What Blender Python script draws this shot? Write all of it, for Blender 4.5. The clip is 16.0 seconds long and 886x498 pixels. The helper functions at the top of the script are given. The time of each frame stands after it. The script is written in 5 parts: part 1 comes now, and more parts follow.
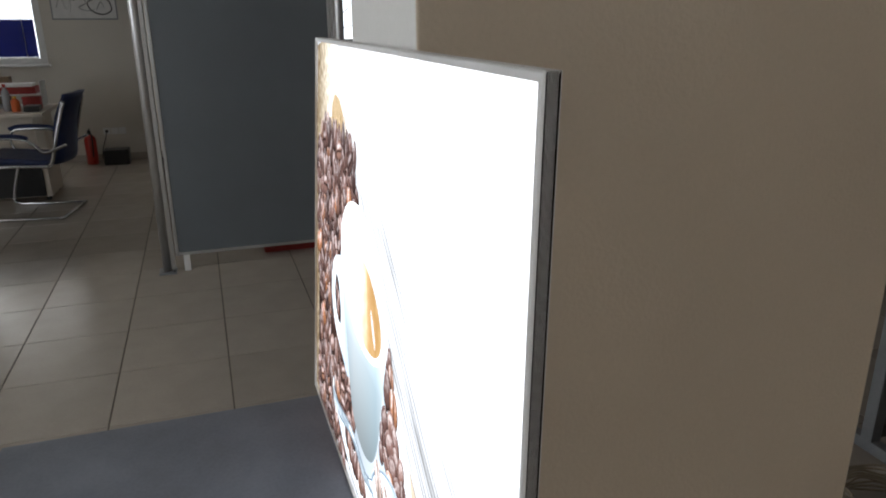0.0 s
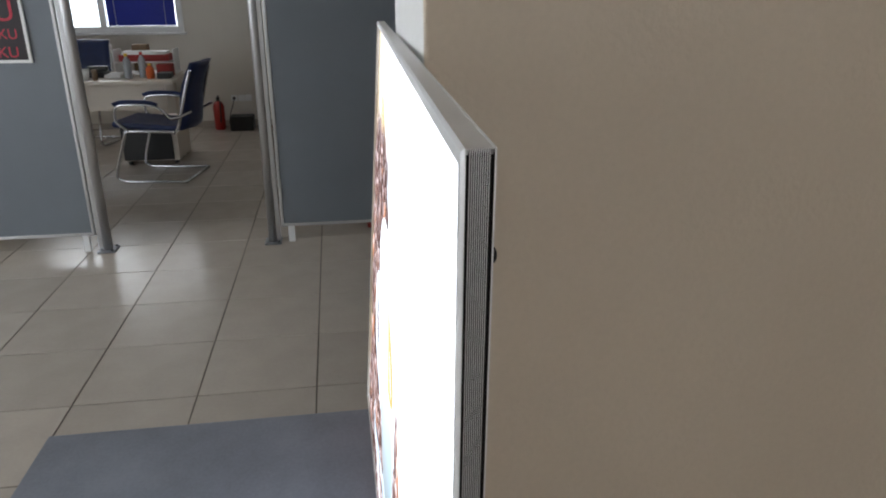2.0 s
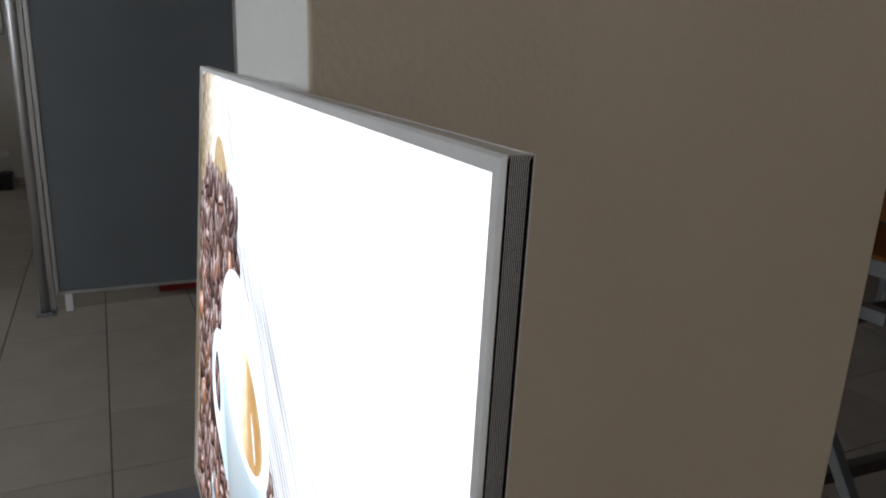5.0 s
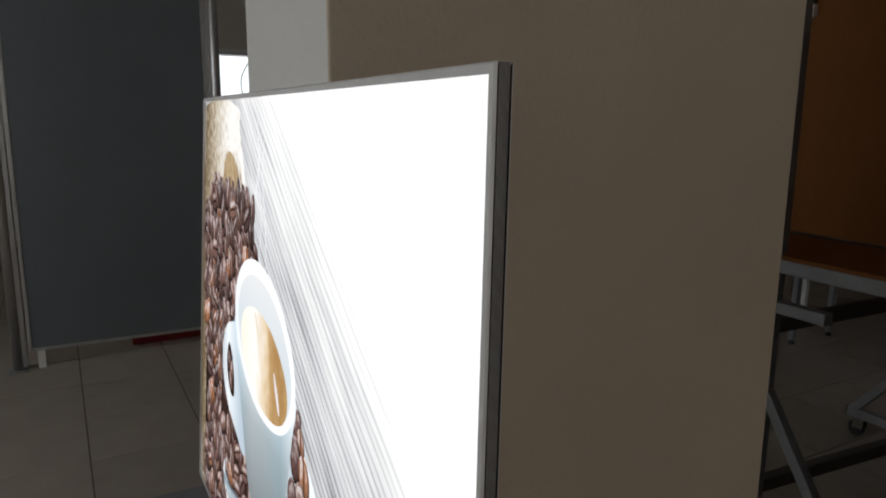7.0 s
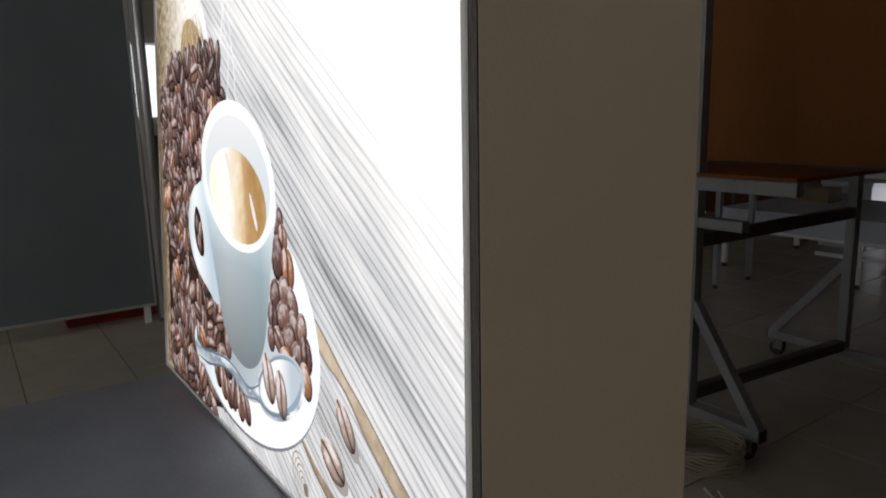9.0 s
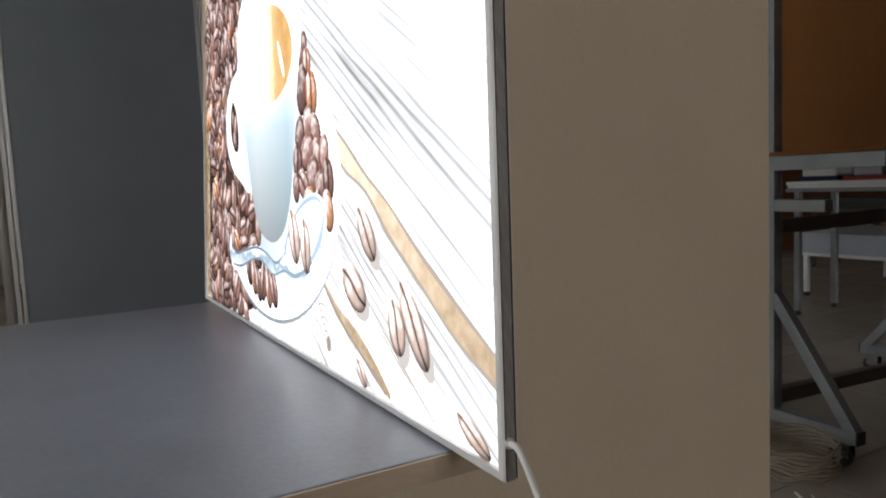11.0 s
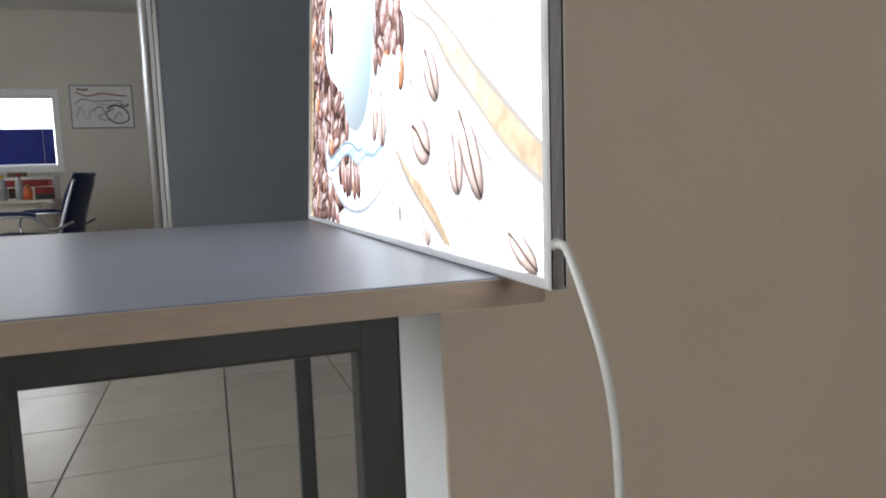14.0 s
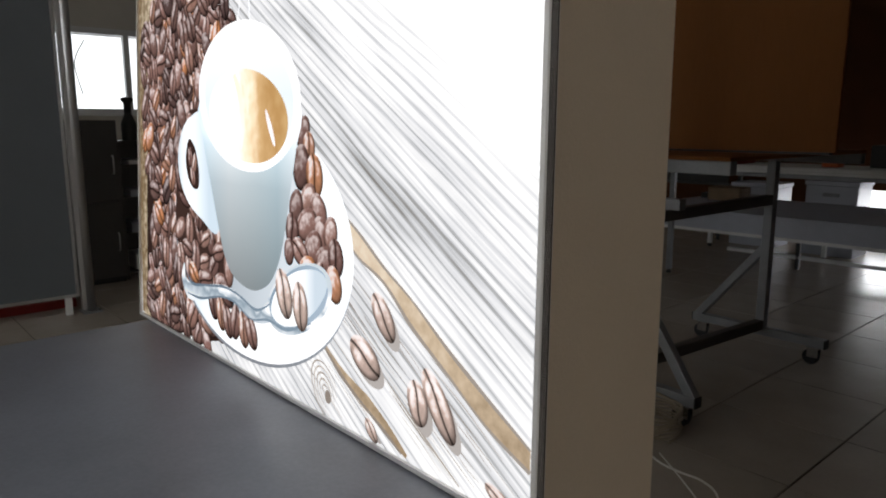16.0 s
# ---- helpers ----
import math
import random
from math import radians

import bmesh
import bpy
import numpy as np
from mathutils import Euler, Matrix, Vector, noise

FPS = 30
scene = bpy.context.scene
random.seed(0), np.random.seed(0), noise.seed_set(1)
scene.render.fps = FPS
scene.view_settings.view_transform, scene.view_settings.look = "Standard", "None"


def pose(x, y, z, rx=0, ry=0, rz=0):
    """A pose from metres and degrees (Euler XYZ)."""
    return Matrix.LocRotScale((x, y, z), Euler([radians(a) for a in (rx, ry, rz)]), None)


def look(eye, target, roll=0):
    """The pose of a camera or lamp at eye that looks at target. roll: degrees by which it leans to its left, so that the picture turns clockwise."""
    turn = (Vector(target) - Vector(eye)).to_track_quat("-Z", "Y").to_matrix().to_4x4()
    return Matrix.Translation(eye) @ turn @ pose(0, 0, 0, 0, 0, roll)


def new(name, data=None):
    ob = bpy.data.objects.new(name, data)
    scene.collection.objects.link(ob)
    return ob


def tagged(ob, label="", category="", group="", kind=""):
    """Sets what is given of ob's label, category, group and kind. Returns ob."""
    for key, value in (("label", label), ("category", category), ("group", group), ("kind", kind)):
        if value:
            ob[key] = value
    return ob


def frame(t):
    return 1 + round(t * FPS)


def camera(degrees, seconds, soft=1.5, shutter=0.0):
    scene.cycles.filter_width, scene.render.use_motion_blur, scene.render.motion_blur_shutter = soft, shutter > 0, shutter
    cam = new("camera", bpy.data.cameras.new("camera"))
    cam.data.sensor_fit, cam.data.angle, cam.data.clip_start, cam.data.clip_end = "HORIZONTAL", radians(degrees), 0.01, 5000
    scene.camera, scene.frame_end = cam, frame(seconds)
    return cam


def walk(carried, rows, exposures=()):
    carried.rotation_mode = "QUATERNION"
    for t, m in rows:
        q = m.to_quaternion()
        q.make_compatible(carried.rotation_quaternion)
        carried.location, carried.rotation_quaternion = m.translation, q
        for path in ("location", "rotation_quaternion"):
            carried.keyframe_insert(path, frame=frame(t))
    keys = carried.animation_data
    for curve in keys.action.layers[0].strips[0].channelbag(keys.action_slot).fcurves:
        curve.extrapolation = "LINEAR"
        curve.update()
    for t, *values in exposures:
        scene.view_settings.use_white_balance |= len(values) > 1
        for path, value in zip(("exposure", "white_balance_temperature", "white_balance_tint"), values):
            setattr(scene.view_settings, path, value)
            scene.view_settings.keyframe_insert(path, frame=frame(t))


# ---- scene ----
cam = camera(65.0, 16.0, soft=2.0)
PATH = [
    (0.0, (0.3678, -0.1796, 1.5817), (-1.4317, 0.4359, 0.9631), -0.23),
    (0.5, (0.3581, -0.1090, 1.6016), (-1.4720, 0.3562, 0.9424), 1.06),
    (1.0, (0.3091, -0.0819, 1.6126), (-1.5316, 0.3175, 0.9400), 0.72),
    (1.5, (0.2713, -0.0647, 1.6169), (-1.5599, 0.3288, 0.9155), 0.25),
    (2.0, (0.2218, -0.0326, 1.6038), (-1.6323, 0.2503, 0.9094), -0.08),
    (2.5, (0.2183, -0.0226, 1.6037), (-1.6467, 0.2155, 0.9219), -0.39),
    (3.0, (0.2024, -0.0197, 1.5987), (-1.6654, 0.2244, 0.9265), 0.23),
    (3.5, (0.2194, -0.0279, 1.5994), (-1.6357, 0.3009, 0.9283), 1.08),
    (4.0, (0.2255, -0.0687, 1.6026), (-1.5912, 0.4590, 0.9538), 1.38),
    (4.5, (0.1604, -0.0798, 1.5824), (-1.6076, 0.6452, 0.9918), 3.71),
    (4.7, (0.1702, -0.0906, 1.5846), (-1.5697, 0.7082, 1.0060), 3.29),
    (7.0, (0.3302, -0.2079, 1.5244), (-1.3873, 0.7471, 1.1529), 0.61),
    (7.5, (0.3818, -0.2592, 1.4854), (-1.3425, 0.6854, 1.1184), 0.54),
    (8.0, (0.4147, -0.3154, 1.4480), (-1.2586, 0.7207, 1.0925), -0.78),
    (8.5, (0.4278, -0.3315, 1.3806), (-1.1800, 0.8001, 1.0136), -0.86),
    (9.0, (0.4199, -0.3095, 1.2972), (-1.1969, 0.8068, 0.9235), -1.48),
    (9.5, (0.3764, -0.2668, 1.2034), (-1.2897, 0.7824, 0.8522), -1.69),
    (10.0, (0.3920, -0.2594, 1.1275), (-1.2929, 0.7676, 0.8011), -2.24),
    (10.2, (0.3875, -0.2585, 1.1025), (-1.3187, 0.7415, 0.8043), -2.23),
    (12.3, (0.4002, -0.2649, 0.8842), (-1.3366, 0.7211, 0.7768), -3.40),
    (12.5, (0.3902, -0.2568, 0.8699), (-1.3564, 0.7088, 0.7390), -4.16),
    (13.0, (0.3855, -0.2272, 0.8407), (-1.4406, 0.5620, 0.6348), -3.43),
    (13.5, (0.3730, -0.1892, 0.8514), (-1.5175, 0.4261, 0.6339), -2.76),
    (14.0, (0.3737, -0.1907, 0.8662), (-1.5148, 0.4368, 0.6673), -2.19),
    (14.5, (0.3792, -0.2268, 0.9082), (-1.4296, 0.5908, 0.6640), -1.36),
    (15.0, (0.3825, -0.2773, 1.0058), (-1.3354, 0.6970, 0.6902), -1.46),
    (15.5, (0.3850, -0.3635, 1.1086), (-1.2369, 0.7516, 0.7538), -0.19),
    (16.0, (0.3833, -0.4521, 1.1790), (-1.0907, 0.8537, 0.8292), -0.07),
]
walk(cam, [(t, look(e, g, r)) for t, e, g, r in PATH],
     exposures=[(0, 0.05, 6250, 10), (1.0, 0.52, 6100, 10), (1.5, 0.56, 6050, 10), (2.5, 0.8, 6000, 10), (3.5, 0.95, 5950, 10), (4.0, 1.06, 6000, 10), (4.5, 0.35, 6050, 10), (7, -0.75, 6450, 10), (7.5, -0.85, 6500, 10), (8, -0.85, 6500, 10),
                (9, -0.72, 6550, 11), (10, -0.25, 6500, 11), (12.5, 0.6, 6200, 10), (13, 0.68, 6100, 10), (13.5, 0.87, 6050, 10), (14.5, 0.76, 6100, 10), (15, 0.5, 6250, 10), (15.5, 0.0, 6450, 11), (16, -0.45, 6550, 11)])

# ---- light ----
world = bpy.data.worlds.new("world")
scene.world = world
world.use_nodes = True
wt = world.node_tree
sky = wt.nodes.new("ShaderNodeTexSky")
sky.sky_type, sky.sun_disc = "NISHITA", False
sky.sun_elevation, sky.sun_rotation = radians(48), radians(200)
wt.links.new(sky.outputs[0], wt.nodes["Background"].inputs[0])
wt.nodes["Background"].inputs[1].default_value = 0.12


def window_light(name, place, aim, w, h, watts, colour=(1, 0.97, 0.92)):
    """Sky light that enters by a window's opening."""
    d = bpy.data.lights.new(name, "AREA")
    d.shape, d.size, d.size_y, d.energy, d.color = "RECTANGLE", w, h, watts, colour
    ob = new(name, d)
    ob.matrix_world = look(place, aim)
    return ob


window_light("window_light_south", (-1.4, -4.85, 1.75), (-1.4, 0, 1.2), 4.4, 1.7, 28)
window_light("window_light_office", (-8.75, -2.8, 1.62), (-4, -2.5, 0.9), 1.8, 0.75, 8.5)
window_light("window_light_west", (-8.75, 2.5, 1.85), (-4, 2.0, 0.8), 1.7, 0.75, 3.4)
window_light("window_light_north", (-1.45, 7.55, 0.385), (-1.3, 3, 0.1), 1.4, 0.25, 10.5, (0.95, 0.97, 1))
# Added light from an unseen side; it brightens the column's beige face.
window_light("added_light_east", (5.35, 0.80, 1.85), (0, 0.3, 1.1), 1.5, 1.0, 16, (1, 0.94, 0.84))


# ---- materials ----
def material(name, colour, rough=0.6, metal=0.0, vary=0.12, scale=6.0, fine=90.0, bump=0.05, rough_vary=0.1,
             random_tint=0.0, coat=0.0, stretch=None, spec=0.5):
    """A painted, plastic, metal or stone surface: stains at a large scale, grain and relief at a small one."""
    m = bpy.data.materials.new(name)
    m.use_nodes = True
    t = m.node_tree
    n, ln = t.nodes, t.links
    b = n["Principled BSDF"]
    co = n.new("ShaderNodeTexCoord")
    mp = n.new("ShaderNodeMapping")
    if stretch:
        mp.inputs["Scale"].default_value = stretch
    ln.new(co.outputs["Object"], mp.inputs[0])
    big, small = n.new("ShaderNodeTexNoise"), n.new("ShaderNodeTexNoise")
    big.inputs["Scale"].default_value, big.inputs["Detail"].default_value = scale, 5
    small.inputs["Scale"].default_value, small.inputs["Detail"].default_value = fine, 3
    ln.new(mp.outputs[0], big.inputs[0]), ln.new(mp.outputs[0], small.inputs[0])
    mix = n.new("ShaderNodeMath")
    mix.operation = "MULTIPLY_ADD"
    mix.inputs[1].default_value = 0.4
    ln.new(small.outputs[0], mix.inputs[0]), ln.new(big.outputs[0], mix.inputs[2])
    ramp = n.new("ShaderNodeMapRange")
    ramp.inputs["From Min"].default_value, ramp.inputs["From Max"].default_value = 0.45, 0.95
    ramp.inputs["To Min"].default_value, ramp.inputs["To Max"].default_value = 1 - vary, 1 + vary
    ln.new(mix.outputs[0], ramp.inputs[0])
    val = ramp.outputs[0]
    if random_tint:
        oi = n.new("ShaderNodeObjectInfo")
        rr = n.new("ShaderNodeMapRange")
        rr.inputs["To Min"].default_value, rr.inputs["To Max"].default_value = 1 - random_tint, 1 + random_tint
        ln.new(oi.outputs["Random"], rr.inputs[0])
        mu = n.new("ShaderNodeMath")
        mu.operation = "MULTIPLY"
        ln.new(val, mu.inputs[0]), ln.new(rr.outputs[0], mu.inputs[1])
        val = mu.outputs[0]
    sc = n.new("ShaderNodeVectorMath")
    sc.operation = "SCALE"
    sc.inputs[0].default_value = colour
    ln.new(val, sc.inputs["Scale"])
    ln.new(sc.outputs[0], b.inputs["Base Color"])
    rg = n.new("ShaderNodeMapRange")
    rg.inputs["To Min"].default_value, rg.inputs["To Max"].default_value = max(rough - rough_vary, 0.02), min(rough + rough_vary, 1)
    ln.new(big.outputs[0], rg.inputs[0])
    ln.new(rg.outputs[0], b.inputs["Roughness"])
    b.inputs["Metallic"].default_value = metal
    b.inputs["Coat Weight"].default_value = coat
    b.inputs["Specular IOR Level"].default_value = spec
    bp = n.new("ShaderNodeBump")
    bp.inputs["Strength"].default_value, bp.inputs["Distance"].default_value = bump, 0.01
    ln.new(small.outputs[0], bp.inputs["Height"])
    ln.new(bp.outputs[0], b.inputs["Normal"])
    return m


def glow(name, colour, power, vary=0.0):
    """A surface that gives off light."""
    m = bpy.data.materials.new(name)
    m.use_nodes = True
    t = m.node_tree
    t.nodes.remove(t.nodes["Principled BSDF"])
    e = t.nodes.new("ShaderNodeEmission")
    e.inputs[0].default_value, e.inputs[1].default_value = (*colour, 1), power
    if vary:
        geo = t.nodes.new("ShaderNodeNewGeometry")
        rr = t.nodes.new("ShaderNodeMapRange")
        rr.inputs["To Min"].default_value, rr.inputs["To Max"].default_value = power * (1 - vary), power * (1 + vary)
        t.links.new(geo.outputs["Random Per Island"], rr.inputs[0])
        t.links.new(rr.outputs[0], e.inputs[1])
    t.links.new(e.outputs[0], t.nodes["Material Output"].inputs[0])
    return m


M = {
    "beige": material("beige_wall_paint", (0.68, 0.578, 0.448), 0.62, vary=0.05, scale=2.5, fine=160, bump=0.12),
    "white": material("white_wall_paint", (0.80, 0.79, 0.76), 0.6, vary=0.05, scale=2, fine=150, bump=0.1),
    "cream": material("cream_wall_paint", (0.66, 0.62, 0.55), 0.7, vary=0.06, scale=1.5, fine=120, bump=0.08),
    "ceiling": material("ceiling_paint", (0.75, 0.74, 0.71), 0.8, vary=0.04, scale=1.5),
    "tile": material("floor_tile_glaze", (0.42, 0.37, 0.315), 0.25, vary=0.07, scale=5, fine=60, bump=0.015, random_tint=0.06, rough_vary=0.03),
    "grout": material("tile_grout", (0.10, 0.085, 0.07), 0.9, vary=0.2, scale=9),
    "panel": material("grey_partition_laminate", (0.148, 0.166, 0.185), 0.45, vary=0.06, scale=3, fine=140, bump=0.03),
    "alu": material("brushed_aluminium", (0.58, 0.58, 0.58), 0.40, 0.9, vary=0.08, scale=10, fine=200, stretch=(1, 1, 0.05), bump=0.03),
    "alu_box": material("anodised_aluminium", (0.80, 0.79, 0.78), 0.42, 0.25, vary=0.05, scale=14, fine=300, bump=0.02),
    # near-black colour that puts shade into the rails' recesses
    "groove": material("groove_shade", (0.034, 0.031, 0.029), 0.8, 0.0, spec=0.1),
    "steel": material("grey_steel_paint", (0.25, 0.26, 0.27), 0.42, 0.3, vary=0.14, scale=9, fine=120, bump=0.05),
    "dark_steel": material("dark_steel_paint", (0.055, 0.058, 0.055), 0.45, 0.2, vary=0.15, scale=12, bump=0.04),
    "brown_steel": material("brown_steel_beam", (0.10, 0.085, 0.075), 0.5, 0.2, vary=0.18, scale=8),
    "table": material("grey_laminate_top", (0.165, 0.178, 0.212), 0.35, vary=0.20, scale=7, fine=170, bump=0.03, rough_vary=0.06),
    "edge": material("chipboard_edge_band", (0.42, 0.33, 0.25), 0.5, vary=0.14, scale=16, fine=180, stretch=(1, 0.25, 1)),
    "chrome": material("chrome_tube", (0.55, 0.55, 0.56), 0.16, 1.0, vary=0.03, rough_vary=0.05, bump=0.0),
    "blue": material("blue_leather", (0.006, 0.017, 0.075), 0.5, vary=0.18, scale=14, fine=220, bump=0.15),
    "blind": material("blue_blind_slat", (0.008, 0.022, 0.30), 0.4, vary=0.08, scale=3, bump=0.02),
    "pvc": material("white_window_plastic", (0.78, 0.78, 0.77), 0.35, vary=0.03, bump=0.01),
    "desk": material("pale_desk_laminate", (0.62, 0.55, 0.46), 0.42, vary=0.07, scale=3, fine=80, stretch=(1, 0.1, 1)),
    "red": material("red_enamel", (0.40, 0.02, 0.012), 0.3, vary=0.1, coat=0.3),
    "red_card": material("red_cardboard", (0.28, 0.022, 0.016), 0.6, vary=0.2, scale=20),
    "black": material("black_plastic", (0.012, 0.012, 0.012), 0.4, vary=0.2),
    "rubber": material("black_rubber", (0.02, 0.02, 0.02), 0.75, vary=0.2, scale=30),
    "paper": material("white_paper", (0.75, 0.74, 0.72), 0.7, vary=0.07, scale=12),
    "yellow": material("yellow_plastic", (0.75, 0.45, 0.03), 0.35, vary=0.06),
    "clear": material("clear_plastic_bottle", (0.36, 0.375, 0.385), 0.15, vary=0.1, scale=25),
    "orange": material("orange_plastic", (0.65, 0.13, 0.03), 0.4, vary=0.1),
    "card": material("brown_cardboard", (0.22, 0.15, 0.09), 0.8, vary=0.15, scale=14),
    "brown": material("orange_brown_board", (0.19, 0.072, 0.020), 0.6, spec=0.12, vary=0.1, scale=3, fine=70, stretch=(1, 1, 0.2), bump=0.03),
    "dark_brown": material("dark_brown_board", (0.08, 0.028, 0.009), 0.6, spec=0.12, vary=0.12, scale=3),
    "cable": material("white_cable_sheath", (0.72, 0.71, 0.67), 0.4, vary=0.05, scale=30),
    "old_cable": material("cream_cable_sheath", (0.30, 0.25, 0.18), 0.5, vary=0.15, scale=25),
    "trough": material("pale_blue_grey_sheet", (0.42, 0.44, 0.50), 0.4, vary=0.08, scale=4),
    "poster_black": material("poster_black_print", (0.018, 0.012, 0.014), 0.4, vary=0.25, scale=20),
    "poster_red": material("poster_red_print", (0.42, 0.02, 0.045), 0.4, vary=0.2, scale=25),
    "mid_grey": material("grey_ink", (0.20, 0.20, 0.20), 0.6, vary=0.2),
    "cabinet": material("dark_cabinet_laminate", (0.05, 0.045, 0.04), 0.5, vary=0.12, scale=5),
    "sky": glow("daylight_outside", (0.93, 0.97, 1.0), 3.0),
}
gm = bpy.data.materials.new("window_glass")
gm.use_nodes = True
gb = gm.node_tree.nodes["Principled BSDF"]
gb.inputs["Transmission Weight"].default_value, gb.inputs["Roughness"].default_value, gb.inputs["IOR"].default_value = 1.0, 0.0, 1.45
M["glass"] = gm


# ---- mesh helpers ----
def box(bm, x0, x1, y0, y1, z0, z1, bevel=0.0, seg=2, mat=0):
    vs = [bm.verts.new((x, y, z)) for x in (x0, x1) for y in (y0, y1) for z in (z0, z1)]
    fs = [bm.faces.new([vs[i] for i in q]) for q in ((0, 1, 3, 2), (4, 6, 7, 5), (0, 4, 5, 1), (2, 3, 7, 6), (0, 2, 6, 4), (1, 5, 7, 3))]
    for f in fs:
        f.material_index = mat
    if bevel:
        bmesh.ops.bevel(bm, geom=list({e for f in fs for e in f.edges}), offset=bevel, segments=seg, affect="EDGES", profile=0.5, material=mat)
    return bm


def B(x0, x1, y0, y1, z0, z1, bevel=0.0, seg=2):
    return box(bmesh.new(), x0, x1, y0, y1, z0, z1, bevel, seg)


def turned(profile, at=(0, 0, 0), seg=24, bm=None, mat=0):
    """A body turned round z from (radius, height) pairs."""
    bm = bm or bmesh.new()
    rings = []
    for r, z in profile:
        rings.append([bm.verts.new((at[0] + r * math.cos(a), at[1] + r * math.sin(a), at[2] + z)) for a in (2 * math.pi * i / seg for i in range(seg))])
    for a, b in zip(rings, rings[1:]):
        for i in range(seg):
            f = bm.faces.new((a[i], a[(i + 1) % seg], b[(i + 1) % seg], b[i]))
            f.smooth, f.material_index = True, mat
    for ring, flip in ((rings[0], True), (rings[-1], False)):
        f = bm.faces.new(list(reversed(ring)) if flip else ring)
        f.material_index = mat
    return bm


def smooth_path(points, steps=6, closed=False):
    """A Catmull-Rom line through the points."""
    p = [Vector(q) for q in points]
    out, n = [], len(p)
    for i in range(n if closed else n - 1):
        a, b, c, d = (p[(i + k) % n] if closed else p[min(max(i + k, 0), n - 1)] for k in (-1, 0, 1, 2))
        for s in range(steps):
            u = s / steps
            out.append(0.5 * (2 * b + (c - a) * u + (2 * a - 5 * b + 4 * c - d) * u * u + (3 * b - a - 3 * c + d) * u ** 3))
    return out if closed else out + [p[-1]]


def tube(points, r, seg=10, closed=False, bm=None, flat=1.0):
    """A round tube along a line."""
    bm = bm or bmesh.new()
    p = [Vector(q) for q in points]
    n, rings, side = len(p), [], None
    for i in range(n):
        a, b = (p[i - 1], p[(i + 1) % n]) if closed else (p[max(i - 1, 0)], p[min(i + 1, n - 1)])
        d = (b - a).normalized()
        if side is None:
            side = d.orthogonal().normalized()
        side = (side - d * side.dot(d)).normalized()
        up = d.cross(side)
        rings.append([bm.verts.new(p[i] + r * (math.cos(t) * side + flat * math.sin(t) * up)) for t in (2 * math.pi * k / seg for k in range(seg))])
    for i in range(n if closed else n - 1):
        a, b = rings[i], rings[(i + 1) % n]
        for k in range(seg):
            bm.faces.new((a[k], a[(k + 1) % seg], b[(k + 1) % seg], b[k])).smooth = True
    if not closed:
        bm.faces.new(list(reversed(rings[0]))), bm.faces.new(rings[-1])
    return bm


def bar(a, b, w, h, bm=None, bevel=0.003):
    """A square tube from a to b, w wide and h high."""
    bm = bm or bmesh.new()
    a, b = Vector(a), Vector(b)
    d = b - a
    m = Matrix.Translation(a) @ d.to_track_quat("X", "Z").to_matrix().to_4x4()
    t = B(0, d.length, -w / 2, w / 2, -h / 2, h / 2, bevel)
    t.transform(m)
    me = bpy.data.meshes.new("t")
    t.to_mesh(me), t.free()
    bm.from_mesh(me)
    bpy.data.meshes.remove(me)
    return bm


def mesh_of(name, bm, mats):
    bmesh.ops.recalc_face_normals(bm, faces=bm.faces)
    me = bpy.data.meshes.new(name)
    bm.to_mesh(me), bm.free()
    for m in mats if isinstance(mats, (list, tuple)) else [mats]:
        me.materials.append(m)
    return me


def part(name, bm, mat, parent=None, label=""):
    ob = new(name, mesh_of(name, bm, mat))
    if parent:
        ob.parent = parent
    return tagged(ob, label)


PLACE = Matrix.Identity(4)


def thing(name, label, category, m=None, group="", kind=""):
    ob = new(name)
    ob.empty_display_size = 0.1
    ob.matrix_world = PLACE @ (m if m is not None else Matrix.Identity(4))
    return tagged(ob, label, category, group, kind)


def solid(name, bm, mat, label, category="", m=None, group="", kind=""):
    ob = part(name, bm, mat)
    ob.matrix_world = PLACE @ (m if m is not None else Matrix.Identity(4))
    return tagged(ob, label, category, group, kind)


# ---- structure ----
WEST, EAST, SOUTH, NORTH, HIGH = -8.95, 5.5, -5.0, 7.6, 3.0
TILE, TX, TY = 0.5, -2.951, -0.178


def pierced_wall(name, label, along, face, thick, a0, a1, holes, mat):
    """A wall with openings (a0, a1, z0, z1) cut through it; along is its axis."""
    bm = bmesh.new()
    cuts = sorted({a0, a1, *(h[i] for h in holes for i in (0, 1))})
    for p, q in zip(cuts, cuts[1:]):
        mid, spans = (p + q) / 2, [(0, HIGH)]
        for h in holes:
            if h[0] < mid < h[1]:
                spans = [(0, h[2]), (h[3], HIGH)]
        for z0, z1 in spans:
            f0, f1 = min(face, face + thick), max(face, face + thick)
            box(bm, *((p, q, f0, f1) if along == "x" else (f0, f1, p, q)), z0, z1)
    bmesh.ops.remove_doubles(bm, verts=bm.verts, dist=1e-4)
    return tagged(part(name, bm, mat), label, "wall", kind="structure")


